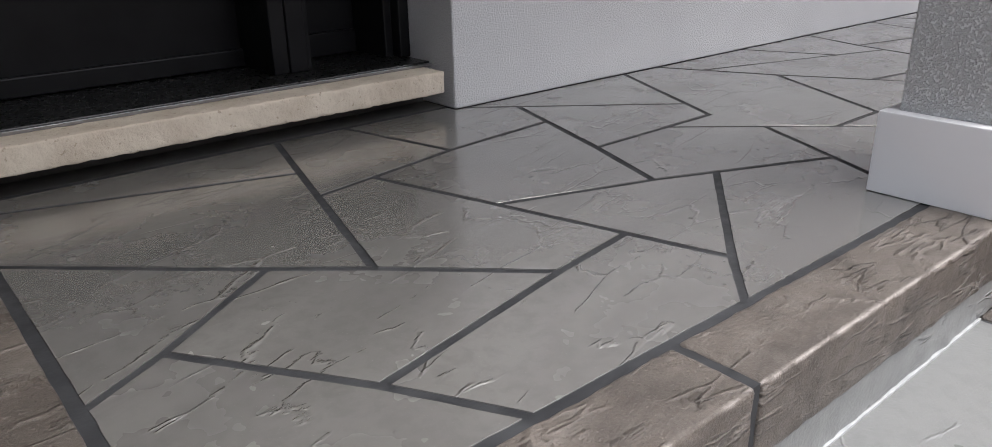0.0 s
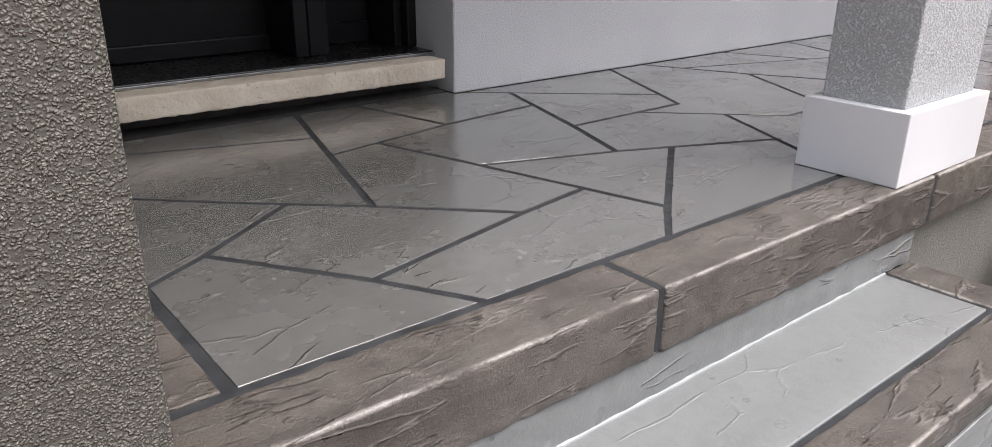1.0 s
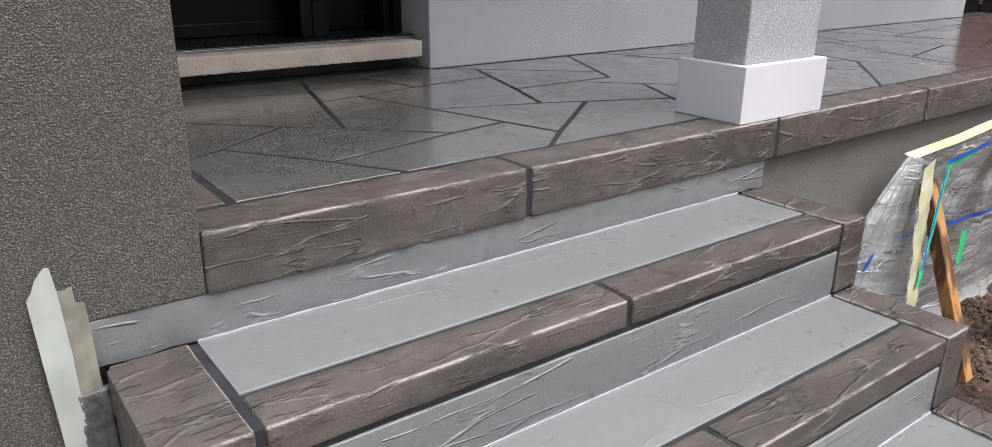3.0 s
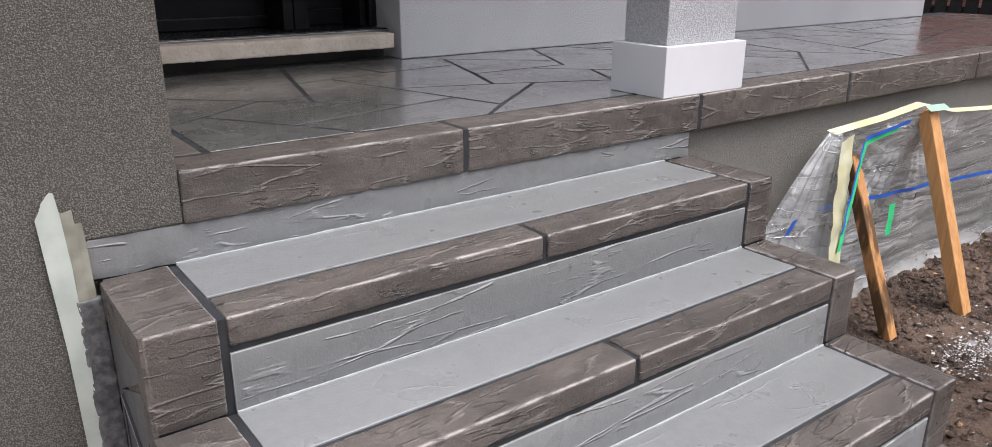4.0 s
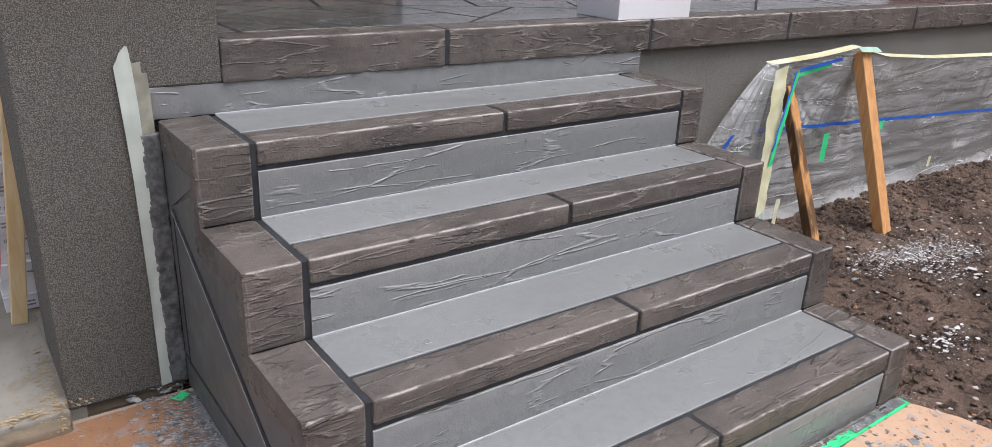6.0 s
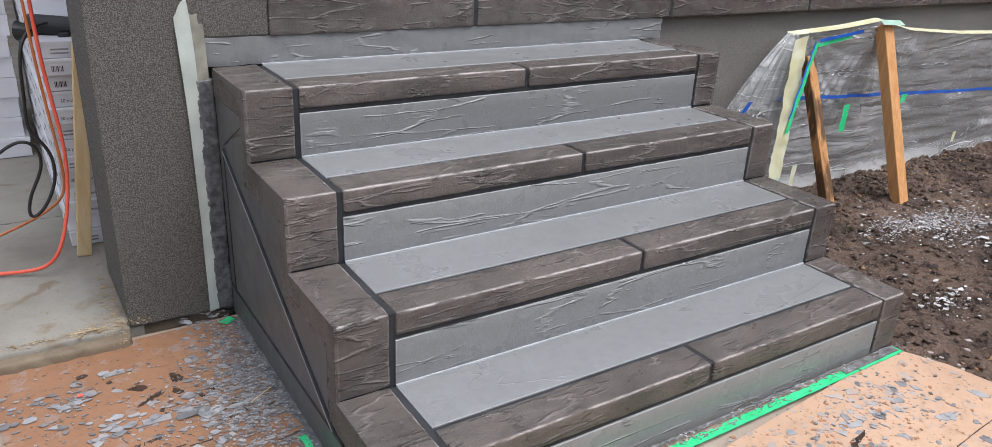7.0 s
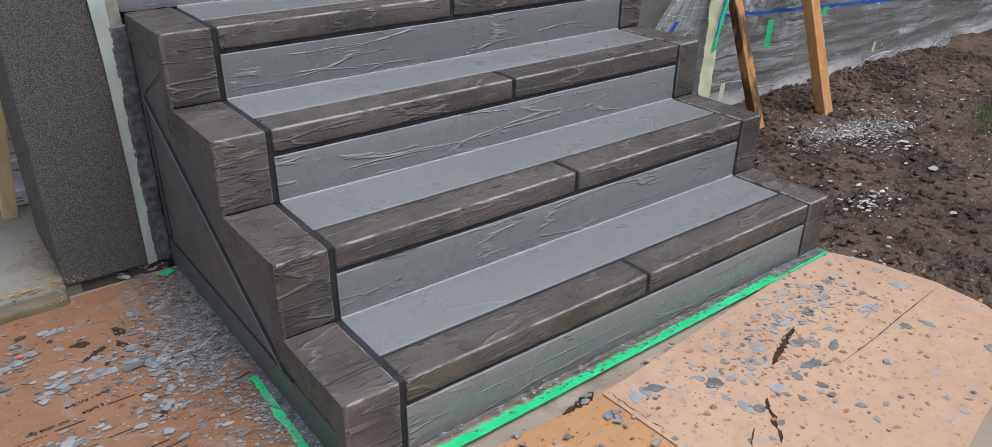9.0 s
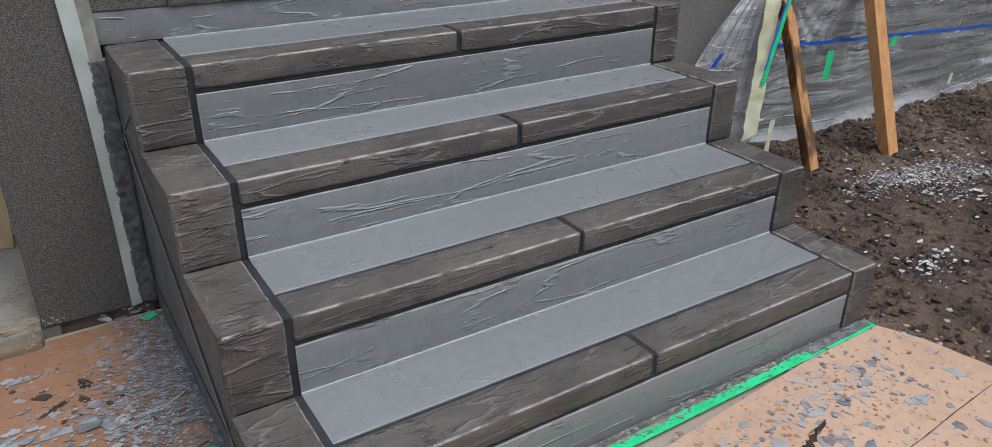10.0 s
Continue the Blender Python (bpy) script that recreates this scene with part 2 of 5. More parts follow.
FLAKE = plain("grey_paint_flake", (0.15, 0.15, 0.154), (0.30, 0.298, 0.302), 0.55, 34, loose=0.5)
CHIP = plain("pale_plaster_chip", (0.26, 0.25, 0.25), (0.48, 0.47, 0.46), 0.8, 25, loose=0.7)
LITTER = plain("tan_litter", (0.20, 0.11, 0.05), (0.42, 0.26, 0.13), 0.8, 60)
GRASS = plain("grass_blade", (0.05, 0.12, 0.02), (0.09, 0.19, 0.04), 0.6, 30)
RUST = plain("rusty_dried_drip", (0.26, 0.12, 0.06), (0.40, 0.21, 0.11), 0.6, 30)
CRUST = plain("crusted_grey_coating", (0.075, 0.076, 0.078), (0.200, 0.200, 0.204), 0.7, 34, 0.006, 90)
CRUMB = plain("tan_mortar_crumb", (0.24, 0.17, 0.09), (0.44, 0.34, 0.21), 0.9, 40)
SOFFIT = plain("unseen_brown_soffit", (0.14, 0.125, 0.11), (0.18, 0.165, 0.15), 0.7, 4)


def limestone():
    k = Nodes("beige_limestone")
    tone = k.blend(k.span(k.noise(9, 5.0), 0.3, 0.7), (0.47, 0.405, 0.33), (0.60, 0.535, 0.45))
    tone = k.blend(k.span(k.noise(90, 4.0), 0.60, 0.72, 0.0, 0.6), tone, (0.22, 0.17, 0.12))
    tone = k.blend(k.span(k.noise(13, 3.0), 0.70, 0.76, 0.0, 0.5), tone, (0.16, 0.14, 0.12))
    k.bump([(k.noise(55, 6.0), 0.005, 0.9), (k.noise(200, 4.0), 0.0010, 0.8)])
    return k.done(tone, 0.85, 0.3)


SILL = limestone()


def lumber(name, dark, light, along):
    k = Nodes(name)
    s = [26.0, 26.0, 26.0]
    s[along] = 1.6
    at = k.stretch(*s)
    tone = k.blend(k.span(k.noise(2.0, 5.0, at, 0.8), 0.25, 0.75), dark, light)
    tone = k.blend(k.span(k.noise(9, 3.0), 0.72, 0.76, 0.0, 0.8), tone, tuple(c * 0.25 for c in dark))
    k.bump([(k.noise(4.0, 4.0, at), 0.0010, 0.6)])
    return k.done(tone, 0.65, 0.3)


PROP = lumber("orange_softwood", (0.50, 0.235, 0.085), (0.66, 0.36, 0.155), 2)
PINE = lumber("pale_pine", (0.58, 0.42, 0.22), (0.70, 0.55, 0.33), 2)


def concrete(name, dark, light, stain):
    k = Nodes(name)
    tone = k.blend(k.span(k.noise(2.4, 6.0), 0.3, 0.7), dark, light)
    tone = k.blend(k.span(k.noise(5.5, 5.0, None, 0.8), 0.56, 0.70, 0.0, 0.75), tone, stain)
    tone = k.blend(k.span(k.noise(130, 3.0), 0.55, 0.75, 0.0, 0.35), tone, tuple(c * 0.6 for c in dark))
    k.bump([(k.noise(40, 6.0), 0.0025, 0.6), (k.noise(300, 2.0), 0.0006, 0.6)])
    return k.done(tone, 0.8, 0.35)


SLAB = concrete("garage_concrete", (0.195, 0.178, 0.148), (0.285, 0.268, 0.232), (0.17, 0.122, 0.072))
TOE = concrete("tan_mortar", (0.15, 0.115, 0.078), (0.25, 0.20, 0.14), (0.11, 0.085, 0.06))
WALKWAY = concrete("grey_walkway_concrete", (0.27, 0.215, 0.165), (0.37, 0.305, 0.245), (0.19, 0.145, 0.105))


def board(name, dark, light, dust, dust_from, spots=1.0):
    """Packaging board with splashes of grey coating and dark marks."""
    k = Nodes(name)
    tone = k.blend(k.span(k.noise(1.8, 4.0), 0.3, 0.7), dark, light)
    tone = k.blend(k.span(k.noise(24, 5.0), 0.40, 0.75, 0.0, 0.25), tone, tuple(c * 0.62 for c in dark))
    tone = k.blend(k.span(k.noise(17, 8.0, None, 0.4, 0.68), dust_from, dust_from + 0.07, 0.0, 0.55), tone, dust)
    tone = k.blend(k.span(k.noise(75, 4.0), 0.60, 0.68, 0.0, 0.55), tone, tuple(c * 0.55 for c in dark))
    drop = k.cells(26, None).outputs["Distance"]
    tone = k.blend(k.math("MULTIPLY", k.span(drop, 0.10, 0.13, 1.0, 0.0), k.span(k.noise(3.3, 3.0), 0.48, 0.58)), tone, (0.20, 0.20, 0.205))
    mark = k.cells(9.5, k.stretch(1.0, 1.6, 1.0, 20)).outputs["Distance"]
    tone = k.blend(k.math("MULTIPLY", k.span(mark, 0.07, 0.10, 1.0, 0.0), k.span(k.noise(2.1, 2.0), 0.50, 0.56, 0.0, spots)), tone, (0.05, 0.03, 0.025))
    k.bump([(k.noise(6, 4.0), 0.004, 0.5), (k.noise(120, 3.0), 0.0005, 0.6)])
    return k.done(tone, k.span(k.noise(5, 3.0), 0.3, 0.7, 0.5, 0.75), 0.4)


BOARD_BROWN = board("brown_packaging_board", (0.235, 0.118, 0.062), (0.310, 0.165, 0.092), (0.27, 0.225, 0.20), 0.55)
BOARD_TAN = board("pale_tan_packaging_board", (0.45, 0.288, 0.188), (0.53, 0.352, 0.238), (0.34, 0.31, 0.30), 0.58, 0.0)
BOARD_ORANGE = board("wet_orange_packaging_board", (0.42, 0.21, 0.09), (0.52, 0.28, 0.13), (0.30, 0.28, 0.27), 0.62)


def soil():
    k = Nodes("dark_brown_soil")
    tone = k.blend(k.span(k.noise(3.2, 6.0), 0.3, 0.7), (0.070, 0.046, 0.034), (0.215, 0.145, 0.108))
    tone = k.blend(k.span(k.noise(70, 4.0), 0.52, 0.68, 0.0, 0.7), tone, (0.23, 0.165, 0.125))
    tone = k.blend(k.span(k.noise(22, 5.0), 0.54, 0.66, 0.0, 0.75), tone, (0.020, 0.013, 0.010))
    chips = k.math("MULTIPLY", k.span(k.cells(95).outputs["Distance"], 0.16, 0.22, 1.0, 0.0), k.span(k.noise(4.5, 4.0), 0.50, 0.62))
    tone = k.blend(chips, tone, (0.30, 0.29, 0.29))
    k.bump([(k.noise(40, 8.0, None, 0.0, 0.68), 0.030, 1.0), (k.noise(190, 5.0), 0.008, 1.0)])
    return k.done(tone, k.span(k.noise(12, 3.0), 0.35, 0.65, 0.55, 0.95), 0.35)


SOIL = soil()


def film_sheet():
    k = Nodes("clear_plastic_film")
    fold_glint = k.clefts(5.0, 6.0, k.stretch(0.08, 1.0, 2.0), 0.3, 0.045)
    fold_glint = k.math("MULTIPLY", fold_glint, k.span(k.noise(3.4, 3.0), 0.36, 0.54))
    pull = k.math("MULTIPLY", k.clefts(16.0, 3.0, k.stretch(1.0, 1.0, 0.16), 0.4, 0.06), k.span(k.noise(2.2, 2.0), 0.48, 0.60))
    crease = k.math("MAXIMUM", fold_glint, k.math("MULTIPLY", pull, 0.25))
    # Creases are coloured pale, and made denser below, to imitate glints on folds.
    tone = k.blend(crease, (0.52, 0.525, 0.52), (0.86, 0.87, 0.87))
    k.bump([(crease, 0.006, 1.0), (k.noise(7, 4.0, k.stretch(0.25, 1, 1.8), 0.8), 0.034, 1.0), (k.noise(50, 3.0, k.stretch(0.4, 1, 1.6), 1.0), 0.0020, 0.7)])
    k.done(tone, 0.12, 0.7)
    see = k.add("ShaderNodeBsdfTransparent")
    mix = k.add("ShaderNodeMixShader")
    haze = k.span(k.noise(3.2, 4.0, k.stretch(0.5, 1, 1.6), 0.8), 0.36, 0.68, 0.34, 0.72)
    k.put(mix.inputs[0], k.math("ADD", haze, k.math("MULTIPLY", crease, 0.40)))
    k.put(mix.inputs[1], see.outputs[0])
    k.put(mix.inputs[2], k.bsdf.outputs[0])
    k.put(k.tree.nodes["Material Output"].inputs["Surface"], mix.outputs[0])
    return k.mat


FILM = film_sheet()


# ---- mesh tools ----
def part(name, bm, material, parent=None, label=""):
    """Link a bmesh as one mesh object."""
    me = bpy.data.meshes.new(name)
    bm.to_mesh(me)
    bm.free()
    me.materials.append(material)
    ob = new(name, me)
    ob.parent = parent
    if label:
        ob["label"] = label
    return ob


def mesh_part(name, verts, faces, material, parent=None, label="", smooth=False):
    me = bpy.data.meshes.new(name)
    me.from_pydata(verts, [], faces)
    me.materials.append(material)
    if smooth:
        me.shade_smooth()
    ob = new(name, me)
    ob.parent = parent
    if label:
        ob["label"] = label
    return ob


def thing(name, label, category, at=(0, 0, 0), group="", kind=""):
    e = new(name)
    e.empty_display_size = 0.05
    e.location = at
    return tagged(e, label, category, group, kind)


def settle(root):
    """Let parts keep their world places under a thing that stands elsewhere."""
    inv = Matrix.Translation(root.location).inverted()
    for o in root.children:
        o.matrix_parent_inverse = inv
    return root


def box_bm(lo, hi, bevel=0.0, segments=2):
    bm = bmesh.new()
    c, s = [(a + b) / 2 for a, b in zip(lo, hi)], [b - a for a, b in zip(lo, hi)]
    bmesh.ops.create_cube(bm, size=1, matrix=Matrix.Translation(c) @ Matrix.Diagonal((*s, 1)))
    if bevel:
        bmesh.ops.bevel(bm, geom=bm.edges[:], offset=bevel, segments=segments, profile=0.5, affect="EDGES")
    return bm


def block(name, lo, hi, material, parent, cell=0.012, r=0.007, amp=0.0021, freq=30.0, wear=(), label=""):
    """A cast block with rounded, uneven edges. wear: the directions (y, z) of the edge that is rubbed pale."""
    lo, hi = Vector(lo), Vector(hi)
    n = [max(2, min(90, round((hi[i] - lo[i]) / cell))) for i in range(3)]
    grid = []
    for i in range(3):
        inner = [lo[i] + r + (hi[i] - lo[i] - 2 * r) * k / (n[i] - 1) for k in range(n[i])] if n[i] > 2 else [lo[i] + r, hi[i] - r]
        grid.append([lo[i], lo[i] + r * 0.3] + inner + [hi[i] - r * 0.3, hi[i]])
    ids, verts, faces, rub = {}, [], [], []
    size = [len(g) for g in grid]

    def corner(key):
        if key not in ids:
            p = Vector([grid[i][key[i]] for i in range(3)])
            core = Vector([min(max(p[i], lo[i] + r), hi[i] - r) for i in range(3)])
            out = p - core
            if out.length > 1e-9:
                q = core + out.normalized() * r
                way = out.normalized()
            else:
                q, way = p, Vector((0, 0, 1))
            v = noise.noise(q * freq) + 0.5 * noise.noise(q * freq * 2.7)
            q += way * v * amp
            ids[key] = len(verts)
            verts.append(q)
            rub.append((0.8 if way.z > 0.2 else 0.3) * (sum(1 for c in way if abs(c) > 0.2) > 1) if wear == "rim" else (1.0 if sum(1 for c in way if abs(c) > 0.2) > 1 else 0.0) if wear == "cut" else max(0.0, 1.0 - abs(abs(way.y) - abs(way.z)) * 1.1) if wear and way.y * wear[0] > 0.05 and way.z * wear[1] > 0.05 else 0.0)
        return ids[key]

    for axis in range(3):
        b, c = (axis + 1) % 3, (axis + 2) % 3
        for end in (0, size[axis] - 1):
            for i in range(size[b] - 1):
                for j in range(size[c] - 1):
                    quad = []
                    for di, dj in ((0, 0), (1, 0), (1, 1), (0, 1)):
                        key = [0, 0, 0]
                        key[axis], key[b], key[c] = end, i + di, j + dj
                        quad.append(corner(tuple(key)))
                    faces.append(quad if end else quad[::-1])
    ob = mesh_part(name, verts, faces, material, parent, label, True)
    if wear:
        ob.data.attributes.new("wear", "FLOAT", "POINT").data.foreach_set("value", rub)
    return ob


def prism_bm(poly, z0, z1, chamfer=0.0):
    """An upright prism over a polygon (counter-clockwise), its top edge chamfered."""
    bm = bmesh.new()
    low = [bm.verts.new((x, y, z0)) for x, y in poly]
    mid = [bm.verts.new((x, y, z1 - chamfer)) for x, y in poly]
    rings = [low, mid]
    if chamfer:
        rings.append([bm.verts.new((x, y, z1)) for x, y in inset(poly, chamfer)])
    for a, b in zip(rings, rings[1:]):
        for i in range(len(poly)):
            j = (i + 1) % len(poly)
            bm.faces.new((a[i], a[j], b[j], b[i]))
    bm.faces.new(rings[-1])
    bm.faces.new(low[::-1])
    return bm


def inset(poly, d):
    """The polygon with every side moved inwards by d."""
    out = []
    n = len(poly)
    for i in range(n):
        a, b, c = (Vector(poly[k % n]) for k in (i - 1, i, i + 1))
        u, v = (b - a).normalized(), (c - b).normalized()
        nu, nv = Vector((-u.y, u.x)), Vector((-v.y, v.x))
        m = nu + nv
        k = max(0.35, m.dot(nu) if m.length > 1e-6 else 1.0)
        out.append(tuple(b + m * (d / k)))
    return out


def tube(name, points, radius, material, parent=None, label=""):
    """A cord along a smooth line of points."""
    cu = bpy.data.curves.new(name, "CURVE")
    cu.dimensions, cu.bevel_depth, cu.bevel_resolution = "3D", radius, 3
    sp = cu.splines.new("NURBS")
    sp.points.add(len(points) - 1)
    for p, q in zip(sp.points, points):
        p.co = (*q, 1)
    sp.use_endpoint_u, sp.order_u = True, 4
    tmp = bpy.data.objects.new(name, cu)
    scene.collection.objects.link(tmp)
    me = bpy.data.meshes.new_from_object(tmp.evaluated_get(bpy.context.evaluated_depsgraph_get()))
    bpy.data.objects.remove(tmp)
    me.materials.clear()
    me.materials.append(material)
    me.shade_smooth()
    ob = new(name, me)
    ob.parent = parent
    if label:
        ob["label"] = label
    return ob


# ---- large structure ----
TOP = 0.90
rng = random.Random(7)


def axis_steps(near_lo, near_hi, step, far):
    mids = list(np.arange(near_lo, near_hi, step)) + [near_hi]
    outs = [0.6, 2, 6, 20, 60, 200, far]
    return [near_lo - o for o in reversed(outs)] + mids + [near_hi + o for o in outs]


def build_ground():
    xs, ys = axis_steps(1.5, 5.2, 0.02, 900), axis_steps(-2.4, 0.15, 0.02, 900)
    verts, faces = [], []
    for y in ys:
        for x in xs:
            p = Vector((x, y, 0))
            near = max(0.0, min(1.0, (x - 1.55) / 0.12)) if -3 < y < 0.3 and x < 5.6 else 0.0
            h = 0.016 * noise.noise(p * 2.3) + 0.012 * noise.noise(p * 9) + 0.008 * noise.noise(p * 24) + 0.005 * noise.noise(p * 55)
            bank = 0.036 * max(0.0, 1 - abs(y) / 0.45) if near else 0.0
            verts.append((x, y, -0.030 + near * (h + bank)))
    w = len(xs)
    for j in range(len(ys) - 1):
        for i in range(w - 1):
            faces.append((j * w + i, j * w + i + 1, (j + 1) * w + i + 1, (j + 1) * w + i))
    tagged(mesh_part("ground", verts, faces, SOIL, smooth=True), "bare dark brown garden soil with pale rubble", "ground", kind="structure")


build_ground()
tagged(part("walkway", box_bm((-6.0, -7.0, -0.20), (1.60, -0.030, -0.004), 0.004), WALKWAY), "grey concrete walkway under the packaging board", "walkway", kind="structure")
tagged(block("garage_floor", (-1.10, -0.046, -0.2), (-0.290, 0.9, 0.036), SLAB, None, 0.016, 0.010, 0.0065, 26.0), "worn grey concrete floor slab with a chipped edge", "floor", kind="structure")
tagged(part("garage_floor_edge", box_bm((-0.31, 0.004, -0.2), (-0.25, 0.9, 0.0345)), SLAB), "concrete floor slab against the pier", "floor", kind="structure")
tagged(block("slab_toe", (-1.10, -0.088, -0.2), (-0.292, -0.036, 0.024), TOE, None, 0.014, 0.012, 0.0070, 34.0), "crumbling tan mortar toe of the slab", "floor", kind="structure")
tagged(part("garage_floor_side", box_bm((-7.0, -0.046, -0.2), (-1.10, 0.9, 0.035)), SLAB), "worn grey concrete floor slab", "floor", kind="structure")
tagged(part("garage_floor_back", box_bm((-7.0, 0.9, -0.2), (-0.15, 7.0, 0.035)), SLAB), "worn grey concrete floor slab", "floor", kind="structure")

# The stucco pier beside the stairs: its upper part laps over the porch's end.
bm = bmesh.new()
ring = [(-0.290, 0.007), (-0.012, 0.007), (-0.012, 0.797), (0.157, 0.797), (0.157, 3.2), (-0.290, 3.2)]
for y in (0.0, 0.36):
    loop = [bm.verts.new((x, y, z)) for x, z in ring]
    bm.faces.new(loop if y == 0.0 else loop[::-1])
bm.verts.ensure_lookup_table()
for i in range(6):
    j = (i + 1) % 6
    bm.faces.new((bm.verts[j], bm.verts[i], bm.verts[i + 6], bm.verts[j + 6]))
bmesh.ops.recalc_face_normals(bm, faces=bm.faces[:])
bmesh.ops.bevel(bm, geom=bm.edges[:], offset=0.005, segments=2, profile=0.5, affect="EDGES")
tagged(part("wall_pier", bm, PIER), "rough taupe stucco pier beside the stairs", "wall", kind="structure")
tagged(part("pier_footing", box_bm((-0.285, 0.020, -0.1), (-0.012, 0.34, 0.0065)), TOE), "dark recessed footing under the pier", "footing", kind="structure")
tagged(part("wall_garage_side", box_bm((-0.15, 0.36, 0.037), (0.10, 7.0, 3.2)), PIER), "taupe stucco wall between garage and porch", "wall", kind="structure")
tagged(part("wall_garage_back", box_bm((-7.0, 7.0, 0.0), (0.1, 7.2, 3.2)), WALL), "plain pale garage wall", "wall", kind="structure")
tagged(part("wall_garage_end", box_bm((-7.2, 0.0, 0.0), (-7.0, 7.2, 3.2)), WALL), "plain pale garage wall", "wall", kind="structure")
# Assumed roof, out of view; its reach and dark colour shade the porch.
tagged(part("ceiling", box_bm((-0.29, -0.10, 3.2), (5.9, 7.2, 3.3)), SOFFIT), "unseen brown soffit added to shade the porch", "ceiling", kind="structure")
tagged(part("foundation_wall", box_bm((-0.02, 0.035, -0.2), (5.9, 0.25, 0.80), 0.003), SKIRT), "taupe stucco foundation wall under the porch", "wall", kind="structure")
tagged(part("wall_house", box_bm((1.33, 1.205, 0.90), (5.36, 1.9, 3.2), 0.005), WALL), "pale grey stucco house wall", "wall", kind="structure")
tagged(part("wall_beside_door", box_bm((0.10, 1.205, 0.90), (0.16, 1.9, 3.2)), WALL), "pale grey stucco return beside the door", "wall", kind="structure")
tagged(part("wall_over_door", box_bm((0.16, 1.205, 3.0), (1.33, 1.9, 3.2)), WALL), "pale grey stucco over the door", "wall", kind="structure")
# The recess shade below the sill is put into this wall's dark colour.
tagged(part("wall_under_sill", box_bm((0.16, 1.345, 0.88), (1.33, 1.9, 0.945)), SHADE), "recess wall coloured dark for shade under the stone sill", "wall", kind="structure")

# ---- stairs ----
NOSE = {4: -0.288, 3: -0.557, 2: -0.832, 1: -1.101, 5: 0.003}
RISE, SX0, SX1 = 0.18, 0.0, 1.605
PROUD = 0.005


def build_stairs():
    root = thing("staircase", "four stamped concrete steps, grey treads with brown coping", "stairs", (0.8, -0.55, 0.0), kind="structure")
    prof = [(0.034, 0.0), (NOSE[1] + PROUD, 0.0)]
    for n in range(1, 5):
        prof += [(NOSE[n] + PROUD, RISE * n - PROUD), (NOSE[n + 1] + PROUD, RISE * n - PROUD)]
    prof += [(NOSE[5] + PROUD, 0.80), (0.034, 0.80)]
    bm = bmesh.new()
    a = [bm.verts.new((SX0 + PROUD, y, z)) for y, z in prof]
    b = [bm.verts.new((SX1 - PROUD, y, z)) for y, z in prof]
    bm.faces.new(a)
    bm.faces.new(b[::-1])
    for i in range(len(prof)):
        j = (i + 1) % len(prof)
        bm.faces.new((a[j], a[i], b[i], b[j]))
    bmesh.ops.recalc_face_normals(bm, faces=bm.faces[:])
    part("core", bm, JOINT, root, "charcoal mortar showing in the joints")
    for n in range(1, 5):
        f, z, back = NOSE[n], RISE * n, NOSE[n + 1]
        # corner blocks: full height, over the whole tread
        for x0, x1 in ((SX0, 0.118), (1.517, SX1)):
            block("corner_block", (x0, f - 0.002, z - RISE + 0.002), (x1, back + 0.003, z), COPING, root, 0.013, 0.0055, 0.0014, 30.0, "rim")
        # nosing in two lengths
        split = {4: 0.815, 3: 0.832, 2: 0.826, 1: 0.828}[n]
        for x0, x1 in ((0.133, split - 0.006), (split + 0.006, 1.505)):
            block("nosing", (x0, f - 0.002, z - 0.056), (x1, f + 0.093, z), COPING, root, 0.013, 0.0060, 0.0014, 30.0, (-1, 1))
        block("tread_panel", (0.133, f + 0.103, z - 0.02), (1.505, back + 0.003, z - 0.001), TREAD, root, 0.03, 0.0022, 0.0006, 9.0, "cut")
        low, high = z - RISE + 0.0, z - 0.068
        block("riser_panel", (0.133, f + 0.000, low), (1.505, f + 0.03, high), RISER, root, 0.03, 0.0022, 0.0012, 11.0, "cut")
        bead = box_bm((0.133, back - 0.0035, z - 0.002), (1.505, back + 0.002, z + 0.003), 0.001)
        part("sealer_bead", bead, BEAD, root, "pale line of sealer along the tread")
    block("riser_panel", (SX0 - 0.013, NOSE[5], 0.72), (SX1, 0.03, 0.797), RISER, root, 0.012, 0.0022, 0.0034, 26.0, "cut")

    # the left cheek: a stepped brown band and a scored triangular panel
    def cheek(x, out):
        rows = []
        for n in range(4, 0, -1):
            rows += [(NOSE[n + 1] if n == 4 else NOSE[n + 1], RISE * n), (NOSE[n], RISE * n)]
        outer = [(-0.012, RISE * 4)] + rows[1:] + [(NOSE[1], 0.0)]
        w = 0.072
        inner = [(-0.012, RISE * 4 - w)]
        for i, n in enumerate((4, 3, 2, 1)):
            inner += [(NOSE[n] + w * 0.62, RISE * n - w)] if n == 1 else [(NOSE[n] + w * 0.62, RISE * n - w), (NOSE[n] + w * 0.62, RISE * (n - 1) - w)]
        inner += [(NOSE[1] + w * 0.62, 0.0)]
        bm = bmesh.new()
        ring = outer + inner[::-1]
        lo = [bm.verts.new((x, y, z)) for y, z in ring]
        hi = [bm.verts.new((x + out, y, z)) for y, z in ring]
        bm.faces.new(hi)
        bm.faces.new(lo[::-1])
        for i in range(len(ring)):
            j = (i + 1) % len(ring)
            bm.faces.new((lo[i], lo[j], hi[j], hi[i]))
        bmesh.ops.recalc_face_normals(bm, faces=bm.faces[:])
        return bm
    part("cheek_band", cheek(SX0 + 0.004, -0.0085), COPING, root, "brown stepped band on the cheek")
    part("cheek_band", cheek(SX1 - 0.004, 0.0085), COPING, root, "brown stepped band on the cheek")

